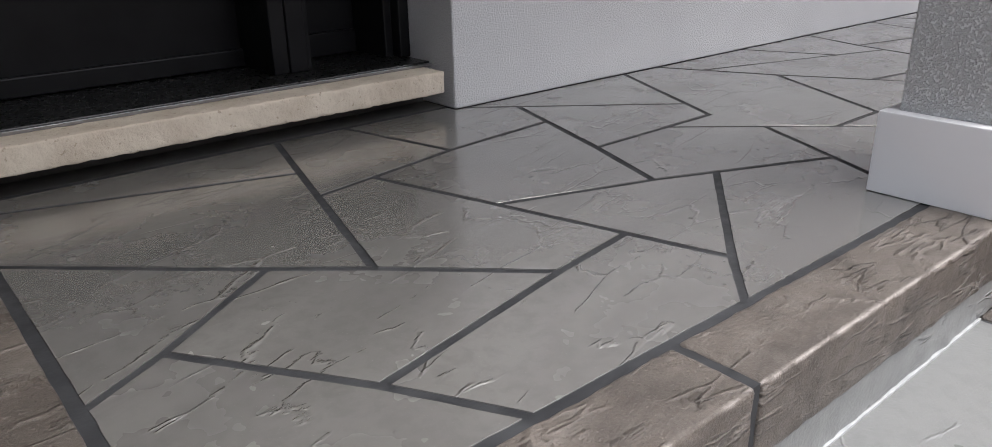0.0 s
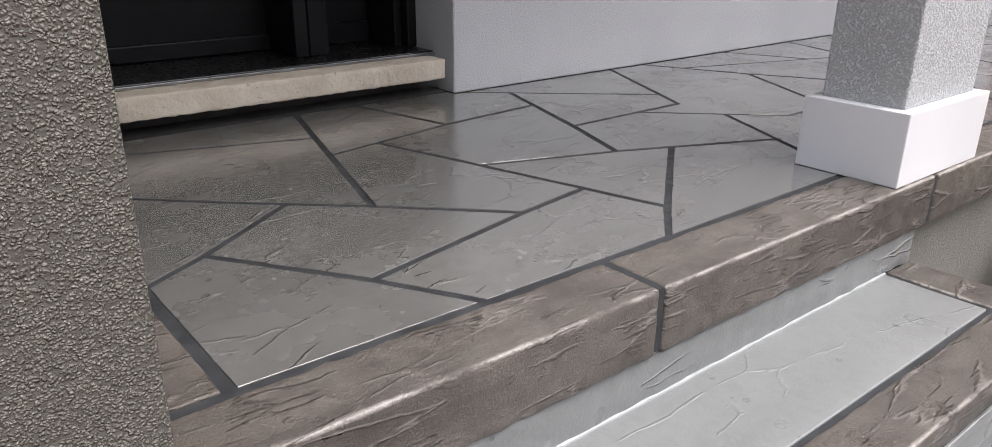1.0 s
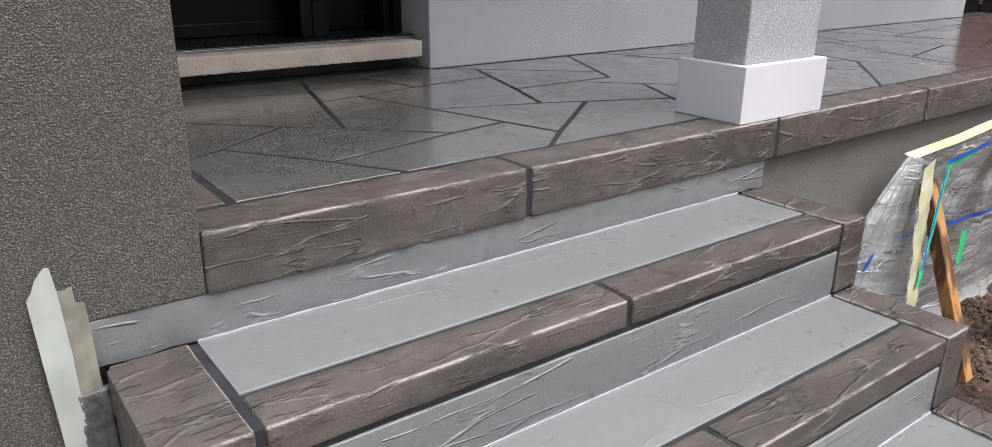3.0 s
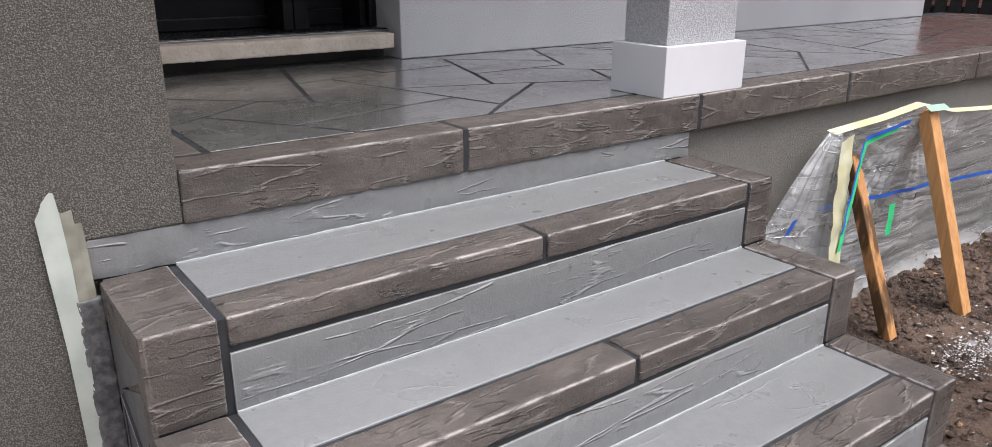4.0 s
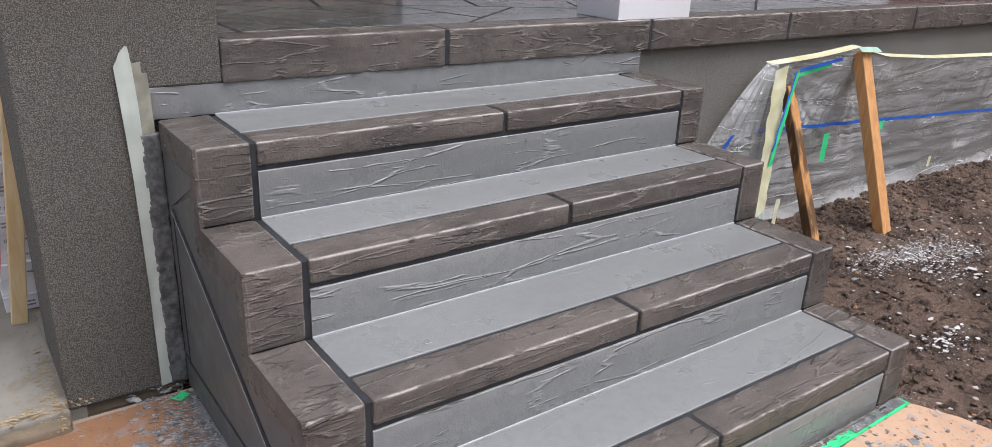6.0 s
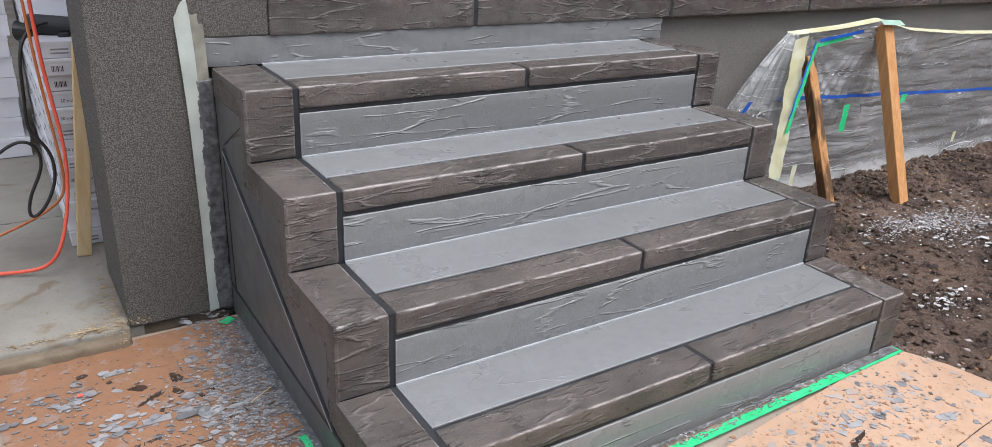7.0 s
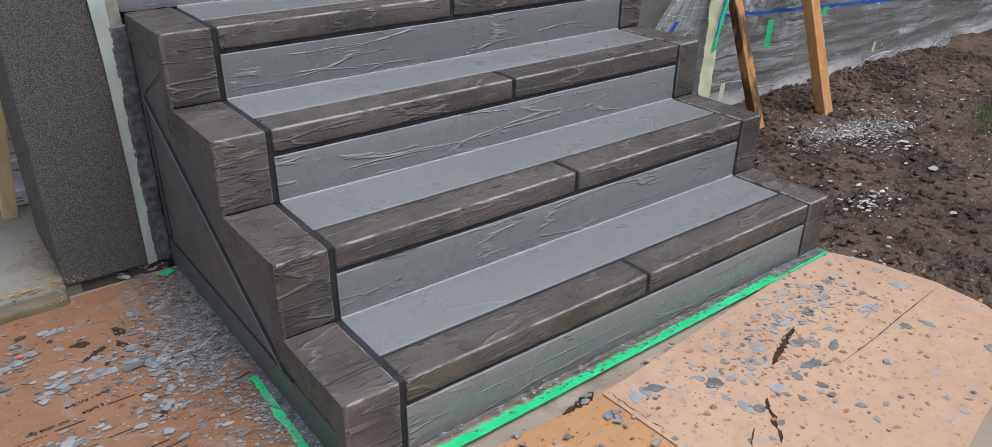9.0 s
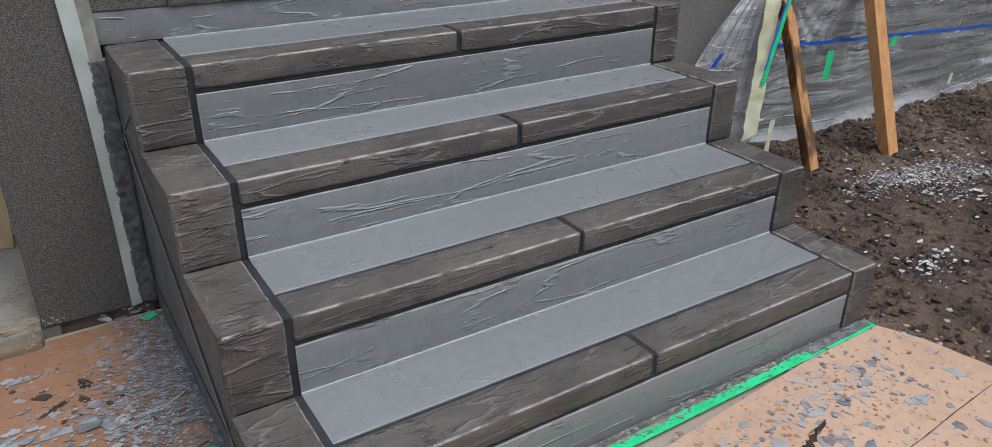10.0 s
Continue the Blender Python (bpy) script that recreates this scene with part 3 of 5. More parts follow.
    def upright(name, ring, material, depth, label=""):
        bm = bmesh.new()
        lo = [bm.verts.new((SX0 + 0.004, y, z)) for y, z in ring]
        hi = [bm.verts.new((SX0 + 0.004 - depth, y, z)) for y, z in ring]
        bm.faces.new(hi)
        bm.faces.new(lo[::-1])
        for i in range(len(ring)):
            j = (i + 1) % len(ring)
            bm.faces.new((lo[i], lo[j], hi[j], hi[i]))
        bmesh.ops.recalc_face_normals(bm, faces=bm.faces[:])
        part(name, bm, material, root, label)
    upright("cheek_coat", [(-0.012, 0.0), (NOSE[1] + 0.04, 0.0), (NOSE[1] + 0.04, 0.085), (-0.012, 0.085)], SIDE, 0.0065)
    tri = [(-0.062, 0.500), (-0.072, 0.096), (-0.800, 0.096)]
    upright("cheek_panel", tri, SIDE, 0.0085, "charcoal triangular panel")
    upright("cheek_coat", [(-0.012, 0.645), (-0.012, 0.096), (-0.064, 0.096), (-0.050, 0.520), (-0.24, 0.62), (-0.24, 0.645)], SIDE, 0.0065)
    upright("cheek_coat", [(-0.052, 0.520), (-0.83, 0.096), (-1.05, 0.10), (-1.05, 0.12), (-0.78, 0.13), (-0.78, 0.30), (-0.51, 0.31), (-0.51, 0.48), (-0.24, 0.48), (-0.24, 0.60)], SIDE, 0.0065)
    def score(a, b, wide, material, out, label):
        a, b = Vector(a), Vector(b)
        n = Vector((-(b - a).y, (b - a).x)).normalized() * wide / 2
        ring = [a - n, b - n, b + n, a + n]
        bm = bmesh.new()
        for x in (SX0 + 0.004, SX0 - out):
            loop = [bm.verts.new((x, p.x, p.y)) for p in ring]
            bm.faces.new(loop)
        bm.verts.ensure_lookup_table()
        for i in range(4):
            j = (i + 1) % 4
            bm.faces.new((bm.verts[i], bm.verts[j], bm.verts[j + 4], bm.verts[i + 4]))
        bmesh.ops.recalc_face_normals(bm, faces=bm.faces[:])
        part("score_line", bm, material, root, label)
    score((-0.055, 0.510), (-0.815, 0.092), 0.008, JOINT, 0.0062, "dark scored line")
    score((-0.050, 0.505), (-0.805, 0.090), 0.0025, BEAD, 0.0066, "pale edge of the scored line")
    score((-0.058, 0.500), (-0.068, 0.090), 0.007, JOINT, 0.0060, "dark scored line")
    score((-0.062, 0.091), (-0.86, 0.091), 0.008, JOINT, 0.0058, "dark scored line")
    return settle(root)


build_stairs()

# ---- porch ----
# Joint lines of the crazy paving, in metres on the porch floor.
NEAR_JOINTS = [
    ((0.860, 1.26), (0.661, 0.525)), ((0.234, 1.178), (0.785, 1.005)), ((0.754, 0.857), (1.101, 0.925), (1.415, 0.957)),
    ((0.234, 0.924), (0.462, 0.706), (0.658, 0.53), (0.850, 0.340)), ((1.023, 1.26), (1.101, 0.92)), ((0.880, 0.888), (1.069, 0.203)),
    ((0.955, 0.607), (1.262, 0.505), (1.630, 0.350)), ((1.399, 0.470), (1.067, 0.207), (0.956, 0.110)),
    ((1.029, 0.372), (0.841, 0.340), (0.501, 0.265)), ((0.349, 0.497), (0.506, 0.266), (0.595, 0.110)), ((0.547, 0.631), (0.351, 0.492), (0.236, 0.425)),
]
MID_JOINTS = [
    ((1.469, 1.13), (1.338, 0.724), (1.254, 0.498)), ((1.353, 1.212), (1.784, 0.843)), ((1.977, 1.21), (1.743, 0.735)), ((1.333, 0.722), (2.171, 0.735)),
    ((1.574, 0.728), (1.936, 0.393), (2.233, 0.110)), ((1.738, 0.575), (1.507, 0.110)), ((1.861, 0.464), (2.484, 0.468)),
    ((2.124, 1.215), (2.279, 0.873), (2.462, 0.554), (2.635, 0.325)), ((2.285, 0.885), (2.047, 0.460)), ((2.176, 1.078), (2.919, 0.853)), ((2.584, 1.212), (2.714, 0.912)),
]
FAR_JOINTS = [
    ((3.037, 1.212), (2.941, 0.958), (2.840, 0.54), (2.824, 0.46)), ((2.929, 0.962), (3.351, 0.872), (3.692, 0.785)), ((3.543, 1.212), (3.426, 0.850)),
    ((2.395, 0.652), (2.724, 0.60)), ((2.693, 0.615), (3.071, 0.19)), ((2.840, 0.475), (2.353, 0.110)), ((3.320, 0.885), (3.045, 0.110)),
    ((3.140, 0.415), (3.682, 0.535)), ((3.608, 0.80), (3.702, 0.40), (3.763, 0.110)), ((3.737, 1.212), (3.844, 0.855), (4.037, 0.485)), ((3.839, 0.86), (4.494, 0.94), (5.023, 1.0)),
    ((4.108, 1.212), (3.986, 0.872)), ((3.692, 0.39), (4.427, 0.602), (4.931, 0.65)), ((5.084, 1.212), (4.820, 0.110)), ((4.393, 0.60), (4.271, 0.110)),
]
OUTLINE = ((0.249, 0.115), (5.90, 0.115), (5.90, 1.205), (1.335, 1.205), (1.335, 1.240), (0.249, 1.240), (0.249, 0.115))


def paving_cells(lines):
    """The closed cells that the lines cut out of the floor."""
    segs = []
    for line in lines:
        pts = [Vector(p) for p in line]
        if line is not OUTLINE:
            pts[0] += (pts[0] - pts[1]).normalized() * 0.022
            pts[-1] += (pts[-1] - pts[-2]).normalized() * 0.022
        segs += list(zip(pts, pts[1:]))
    nodes = []

    def node(p):
        for i, q in enumerate(nodes):
            if (p - q).length < 0.004:
                return i
        nodes.append(p)
        return len(nodes) - 1

    edges = set()
    for i, (a, b) in enumerate(segs):
        cuts = [0.0, 1.0]
        for j, (c, d) in enumerate(segs):
            if i == j:
                continue
            r, s = b - a, d - c
            den = r.x * s.y - r.y * s.x
            if abs(den) < 1e-9:
                continue
            t = ((c - a).x * s.y - (c - a).y * s.x) / den
            u = ((c - a).x * r.y - (c - a).y * r.x) / den
            if -1e-6 < t < 1 + 1e-6 and -1e-6 < u < 1 + 1e-6:
                cuts.append(t)
        ids = [node(a + (b - a) * t) for t in sorted(cuts)]
        edges |= {(min(p, q), max(p, q)) for p, q in zip(ids, ids[1:]) if p != q}
    while True:
        count = {}
        for p, q in edges:
            count[p], count[q] = count.get(p, 0) + 1, count.get(q, 0) + 1
        loose = {e for e in edges if count[e[0]] == 1 or count[e[1]] == 1}
        if not loose:
            break
        edges -= loose
    ring = {}
    for p, q in edges:
        ring.setdefault(p, []).append(q)
        ring.setdefault(q, []).append(p)
    for p in ring:
        ring[p].sort(key=lambda q: math.atan2(nodes[q].y - nodes[p].y, nodes[q].x - nodes[p].x))
    used, cells = set(), []
    for p in sorted(ring):
        for q in ring[p]:
            if (p, q) in used:
                continue
            loop, a, b = [], p, q
            while (a, b) not in used:
                used.add((a, b))
                loop.append(a)
                around = ring[b]
                a, b = b, around[(around.index(a) - 1) % len(around)]
            pts = [nodes[i] for i in loop]
            area = sum(u.x * v.y - u.y * v.x for u, v in zip(pts, pts[1:] + pts[:1])) / 2
            if area > 0.002:
                cells.append(pts)
    return cells


def tidy(poly):
    """Drop the corners that lie on a straight side."""
    out = []
    n = len(poly)
    for i in range(n):
        a, b, c = poly[i - 1], poly[i], poly[(i + 1) % n]
        u, v = (b - a).normalized(), (c - b).normalized()
        if abs(u.x * v.y - u.y * v.x) > 0.03:
            out.append(b)
    return out


def wobble(poly, step, amp):
    out = []
    for i, a in enumerate(poly):
        b = poly[(i + 1) % len(poly)]
        a, b = Vector(a), Vector(b)
        n = max(1, round((b - a).length / step))
        side = Vector((-(b - a).y, (b - a).x)).normalized()
        for k in range(n):
            p = a + (b - a) * k / n
            if k:
                p += side * amp * (noise.noise(Vector((p.x * 31, p.y * 31, 3))) + 0.6 * noise.noise(Vector((p.x * 90, p.y * 90, 5))))
            out.append(tuple(p))
    return out


porch = tagged(part("porch_floor", box_bm((0.157, 0.0, 0.80), (5.90, 1.345, TOP - 0.0016)), JOINT), "porch floor of sealed grey crazy paving with charcoal joints", "floor", kind="structure")
for cell in paving_cells([OUTLINE] + NEAR_JOINTS + MID_JOINTS + FAR_JOINTS):
    flat = tidy(cell)
    near = min(p.x for p in flat) < 2.4
    shape = wobble(inset([tuple(p) for p in flat], 0.0065 + 0.001 * rng.random()), 0.022 if near else 0.08, 0.0010)
    stone = part("flagstone", prism_bm(shape, TOP - 0.012, TOP + 0.0006 * rng.random(), 0.0003), FLAG, porch)
    m = len(shape)
    stone.data.attributes.new("wear", "FLOAT", "FACE").data.foreach_set("value", [0.0] * m + [1.0] * m + [0.0, 0.0])
# Dark concrete strip whose colour also paints the shadow below the sill.
part("border_strip", box_bm((0.157, 1.252, TOP - 0.01), (1.335, 1.345, TOP - 0.001), 0.002), SHADE, porch, "dark concrete strip, its colour also holding shade under the sill")
CUTS = [0.151, 0.806, 1.640, 2.432, 3.412, 4.25, 5.10, 5.90]
for a, b in zip(CUTS, CUTS[1:]):
    block("coping_stone", (a + 0.0065, -0.004, 0.7945), (b - 0.0065, 0.108, TOP + 0.001), COPING, porch, 0.010, 0.0060, 0.0024, 34.0, (-1, 1))
block("coping_stone", (0.159, 0.122, TOP - 0.02), (0.239, 1.245, TOP + 0.001), COPING, porch, 0.016, 0.004, 0.0012, 20.0)

# ---- column ----
col = thing("porch_column", "square grey stucco porch column on a white base", "column", (1.655, 0.11, TOP))
part("shaft", box_bm((1.506, 0.026, TOP + 0.143), (1.806, 0.192, 3.2), 0.004), SHAFT, col, "pebbled grey stucco shaft")
part("base", box_bm((1.482, 0.003, TOP + 0.001), (1.832, 0.215, TOP + 0.144), 0.002), WHITE, col, "white painted square base")
settle(col)

# ---- door ----
sill = tagged(block("door_sill", (0.165, 1.212, 0.945), (1.305, 1.40, 1.0), SILL, None, 0.009, 0.004, 0.0028, 75.0), "rough beige limestone door sill", "sill")
door = thing("entrance_door", "glossy black entrance door with a side panel", "door", (0.75, 1.5, 1.0))
part("threshold", box_bm((0.165, 1.300, 1.0005), (1.325, 1.60, 1.012), 0.003), SOOT, door, "dusty black threshold")
part("drip_strip", box_bm((0.165, 1.292, 1.0005), (1.325, 1.300, 1.008), 0.001), ALU, door, "bright metal strip")
leaf = part("door_leaf", box_bm((0.165, 1.585, 1.014), (0.965, 1.63, 3.0), 0.002), BLACK, door)
part("bottom_rail", box_bm((0.165, 1.570, 1.014), (0.965, 1.584, 1.058), 0.004), BLACK, leaf)
for x0, x1 in ((0.945, 0.985), (0.988, 1.035)):
    part("mullion", box_bm((x0, 1.40, 1.0125), (x1, 1.60, 3.0), 0.004), BLACK, door)
part("mullion_bead", box_bm((1.037, 1.41, 1.0125), (1.050, 1.56, 3.0), 0.003), BLACK, door)
side = part("side_panel", box_bm((1.05, 1.575, 1.013), (1.27, 1.61, 3.0), 0.002), BLACK, door)
part("side_rail", box_bm((1.055, 1.558, 1.014), (1.265, 1.5745, 1.075), 0.004), BLACK, side)
for x0, x1, y0 in ((1.270, 1.295, 1.42), (1.297, 1.329, 1.39)):
    part("jamb", box_bm((x0, y0, 1.0125), (x1, 1.60, 3.0), 0.004), BLACK, door)
settle(door)
tagged(part("wall_behind_door", box_bm((0.1, 1.66, 0.9), (1.4, 1.8, 3.2)), SHADE), "dark wall behind the door", "wall", kind="structure")

# ---- beyond the porch ----
def build_fence():
    root = thing("board_fence", "black stained upright board fence behind the house", "fence", (6.95, 3.0, 0.0))
    for i in range(46):
        y = -0.6 + i * 0.125
        part("board", box_bm((6.90, y, -0.03), (6.925, y + 0.095, 1.00 + 0.01 * (i % 3)), 0.003), FENCE, root)
    for z in (0.30, 0.80):
        part("rail", box_bm((6.926, -0.6, z), (6.97, 5.15, z + 0.09), 0.003), FENCE, root)
    return settle(root)


build_fence()


def build_sky_block_house(x0, x1, y0, y1, high):
    """An unseen plain house with a pitched roof, added to block low sky light."""
    root = thing("sky_block_house", "unseen grey house added to block the low sky", "house", ((x0 + x1) / 2, (y0 + y1) / 2, 0.0))
    part("wall", box_bm((x0, y0, -0.1), (x1, y1, high)), SKIRT, root)
    bm = bmesh.new()
    ym = (y0 + y1) / 2
    v = [bm.verts.new(p) for p in ((x0 - 0.3, y0 - 0.3, high), (x1 + 0.3, y0 - 0.3, high), (x1 + 0.3, y1 + 0.3, high), (x0 - 0.3, y1 + 0.3, high), (x0 - 0.3, ym, high + 2.0), (x1 + 0.3, ym, high + 2.0))]
    for f in ((0, 1, 5, 4), (2, 3, 4, 5), (1, 2, 5), (3, 0, 4), (3, 2, 1, 0)):
        bm.faces.new([v[i] for i in f])
    part("roof", bm, SHADE, root)
    return settle(root)


# Two houses added out of view, so less horizon light reaches the risers.
build_sky_block_house(-14.0, -2.0, -22.0, -13.0, 5.5)
build_sky_block_house(1.0, 15.0, -22.0, -13.0, 5.5)


def build_brick_house():
    root = thing("brick_house", "red brick house wall seen in the wet floor", "house", (9.0, 2.0, 0.0))
    part("wall", box_bm((9.0, -5.0, -0.1), (9.3, 9.0, 6.0)), MORTAR, root)
    verts, faces = [], []
    for row in range(74):
        z = 0.01 + row * 0.080
        for i in range(62):
            y = -5.0 + i * 0.225 + (0.11 if row % 2 else 0.0)
            n = len(verts)
            x = 8.992 - 0.003 * rng.random()
            for dx in (x, 9.001):
                verts += [(dx, y, z), (dx, y + 0.214, z), (dx, y + 0.214, z + 0.069), (dx, y, z + 0.069)]
            faces += [(n, n + 3, n + 2, n + 1), (n, n + 1, n + 5, n + 4), (n + 3, n + 7, n + 6, n + 2), (n, n + 4, n + 7, n + 3), (n + 1, n + 2, n + 6, n + 5)]
    tagged(mesh_part("brickwork", verts, faces, BRICK, root, "courses of red brick"), kind="stuff")
    return settle(root)


build_brick_house()

# ---- plastic sheeting and its props ----
def beam(name, foot, head, w, d, material, parent):
    """A squared timber from foot to head, broad side to the front."""
    foot, head = Vector(foot), Vector(head)
    axis = (head - foot).normalized()
    sx = Vector((1, 0, 0)) - axis * axis.x
    sx.normalize()
    sy = axis.cross(sx)
    m = Matrix((sx, sy, axis)).transposed().to_4x4()
    m.translation = (foot + head) / 2
    bm = box_bm((-w / 2, -d / 2, -(head - foot).length / 2), (w / 2, d / 2, (head - foot).length / 2), 0.003)
    bmesh.ops.transform(bm, matrix=m, verts=bm.verts[:])
    return part(name, bm, material, parent)


def dirty_lumber():
    k = Nodes("dirty_softwood")
    at = k.stretch(26.0, 26.0, 1.6)
    tone = k.blend(k.span(k.noise(2.0, 5.0, at, 0.8), 0.25, 0.75), (0.48, 0.22, 0.08), (0.64, 0.34, 0.14))
    grime = k.span(k.noise(7.0, 5.0, k.stretch(2.0, 2.0, 0.5)), 0.47, 0.60, 0.0, 0.85)
    tone = k.blend(grime, tone, (0.055, 0.035, 0.022))
    k.bump([(k.noise(4.0, 4.0, at), 0.0010, 0.6)])
    return k.done(tone, 0.7, 0.3)


PROP_DIRTY = dirty_lumber()
tagged(beam("timber_prop", (2.445, -0.285, -0.020), (2.375, -0.078, 0.625), 0.050, 0.040, PROP_DIRTY, None), "orange softwood prop with a dirty edge", "timber", "props of the plastic sheet")
tagged(beam("timber_prop", (2.895, -0.335, -0.030), (2.860, -0.085, 0.735), 0.066, 0.048, PROP, None), "clean orange softwood prop standing in the soil", "timber", "props of the plastic sheet")


def top_line(x):
    """Height of the sheet's upper edge."""
    pts = ((2.0, 0.70), (2.25, 0.715), (2.60, 0.730), (2.86, 0.752), (3.10, 0.700), (3.55, 0.665), (4.2, 0.64), (5.6, 0.62))
    for (a, za), (b, zb) in zip(pts, pts[1:]):
        if x <= b:
            f = (x - a) / (b - a)
            return za + (zb - za) * f
    return pts[-1][1]


def build_sheet():
    root = thing("plastic_sheet", "crumpled clear plastic sheet taped along the foundation wall", "plastic sheet", (3.2, -0.05, 0.0))
    nx, nz = 260, 70
    verts, faces = [], []
    for j in range(nz + 1):
        v = j / nz
        for i in range(nx + 1):
            x = 2.22 + 3.3 * i / nx
            z = top_line(x) * (1 - v) + 0.0 * v
            p = Vector((x, 0, z))
            y = -0.075 * (1 - v) ** 1.4 + 0.004
            prop = math.exp(-((x - 2.86) / 0.10) ** 2) + 0.5 * math.exp(-((x - 2.38) / 0.08) ** 2)
            fold = 0.010 * noise.noise(Vector((x * 9, 0, z * 2.5))) + 0.008 * noise.noise(Vector((x * 2.5, 2, z * 20))) + 0.003 * noise.noise(p * 42)
            for hx, hz in ((2.86, 0.78), (2.36, 0.73)):
                way, far = math.atan2(x - hx, hz - z), math.hypot(x - hx, z - hz)
                fold += 0.034 * math.exp(-far * 2.6) * (1.0 - 2.2 * abs(noise.noise(Vector((way * 6.5, hx, far * 0.6)))))
            y += fold * (0.45 + 0.7 * v) - 0.022 * prop * (1 - v)
            if v > 0.93:
                y -= (v - 0.93) * 0.9 * (0.6 + noise.noise(Vector((x * 4, 1, 0))))
            verts.append((x, min(y, 0.028), z + 0.02 * v * noise.noise(Vector((x * 3, 0, 0)))))
    w = nx + 1
    for j in range(nz):
        for i in range(nx):
            faces.append((j * w + i, (j + 1) * w + i, (j + 1) * w + i + 1, j * w + i + 1))
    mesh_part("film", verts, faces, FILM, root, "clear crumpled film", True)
    # loose flap towards the stairs
    verts, faces = [], []
    n = 40
    for j in range(n + 1):
        v = j / n
        for i in range(n + 1):
            u = i / n
            a = Vector((2.27, -0.10, 0.72)).lerp(Vector((2.13, -0.20, 0.10)), v)
            b = Vector((2.245, -0.07, 0.725)).lerp(Vector((1.80, -0.04, 0.42 - 0.30 * v)), v)
            p = a.lerp(b, u)
            p.y += (0.2 + v) * (0.030 * (0.4 - abs(noise.noise(Vector((u * 7, v * 0.9, 4))))) + 0.012 * noise.noise(Vector((u * 19, v * 1.5, 7))))
            verts.append(p)
    for j in range(n):
        for i in range(n):
            faces.append((j * (n + 1) + i, j * (n + 1) + i + 1, (j + 1) * (n + 1) + i + 1, (j + 1) * (n + 1) + i))
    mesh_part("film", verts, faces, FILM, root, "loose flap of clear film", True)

    def ribbon(name, line, wide, material, label, lift=0.0, amp=0.004):
        vs, fs = [], []
        for k, (p, across) in enumerate(line):
            p, across = Vector(p), Vector(across)
            for s in range(5):
                q = p + across * (s / 4 - 0.5) * wide
                q += Vector((0, -1, 0.3)) * (lift + amp * noise.noise(q * 25))
                vs.append(q)
            if k:
                for s in range(4):
                    o = (k - 1) * 5 + s
                    fs.append((o, o + 1, o + 6, o + 5))
        mesh_part(name, vs, fs, material, root, label, True)
    top = [((2.26 + 3.2 * i / 70, -0.060, top_line(2.26 + 3.2 * i / 70) + 0.003), (0, 1, 0.30)) for i in range(71)]
    ribbon("masking_paper", top, 0.034, PAPER, "yellow masking paper along the top")
    down = [(Vector((2.250, -0.105, 0.706)).lerp(Vector((2.115, -0.195, 0.150)), i / 30), (0.9, 0.15, 0.1)) for i in range(31)]
    ribbon("masking_paper", down, 0.112, PAPER, "yellow masking paper down the end", 0.026, 0.010)
    edge = [(Vector((2.322, -0.118, 0.682)).lerp(Vector((2.180, -0.160, 0.335)), i / 20), (0.9, 0, 0.2)) for i in range(21)]
    ribbon("green_tape", edge, 0.026, TAPE_GREEN, "green tape", 0.034)
    edge = [(Vector((2.304, -0.118, 0.688)).lerp(Vector((2.170, -0.160, 0.395)), i / 20), (0.9, 0, 0.2)) for i in range(21)]
    ribbon("blue_tape", edge, 0.012, TAPE_BLUE, "blue tape", 0.040)
    edge = [(Vector((2.375, -0.112, 0.690)).lerp(Vector((2.66, -0.115, 0.718)), i / 20), (0, 0, 1)) for i in range(21)]
    ribbon("blue_tape", edge, 0.014, TAPE_BLUE, "blue tape", 0.012)
    edge = [(Vector((2.375, -0.112, 0.672)).lerp(Vector((2.60, -0.110, 0.700)), i / 20), (0, 0, 1)) for i in range(21)]
    ribbon("green_tape", edge, 0.016, TAPE_GREEN, "green tape", 0.010)
    line = [((2.24 + 3.2 * i / 90, -0.055 - 0.008 * noise.noise(Vector((i * 0.3, 0, 0))), 0.447 - 0.080 * i / 40 + 0.006 * noise.noise(Vector((i * 0.2, 5, 0)))), (0, 0, 1)) for i in range(91)]
    ribbon("blue_tape", line, 0.015, TAPE_BLUE, "long line of blue tape", 0.008)
    bit = [(Vector((2.72, -0.075, 0.385)).lerp(Vector((2.70, -0.085, 0.265)), i / 10), (1, 0, 0)) for i in range(11)]
    ribbon("green_tape", bit, 0.040, TAPE_GREEN, "loose end of green tape", 0.01)
    cap = [(Vector((2.78, -0.118, 0.752)).lerp(Vector((2.95, -0.112, 0.742)), i / 10), (0, 0.8, 0.5)) for i in range(11)]
    ribbon("green_tape", cap, 0.036, TAPE_MINT, "pale green tape over the head of the prop", 0.004)
    for a, b, wide, mat_, words in (((2.255, -0.20, 0.20), (2.240, -0.205, 0.07), 0.030, PAPER, "scrap of yellow paper at the foot"), ((3.15, -0.085, 0.40), (3.13, -0.09, 0.36), 0.050, TAPE_GREEN, "short bit of green tape"), ((3.72, -0.075, 0.15), (3.70, -0.085, 0.10), 0.030, PAPER, "scrap of yellow paper at the foot"), ((2.02, -0.115, 0.470), (1.972, -0.115, 0.422), 0.030, TAPE_BLUE, "end of blue tape on the flap"), ((2.205, -0.175, 0.345), (2.150, -0.205, 0.13), 0.024, TAPE_MINT, "pale green tape down the end")):
        ribbon("tape_scrap", [(Vector(a).lerp(Vector(b), i / 8), (1, 0.1, 0)) for i in range(9)], wide, mat_, words, 0.008)
    return settle(root)


build_sheet()

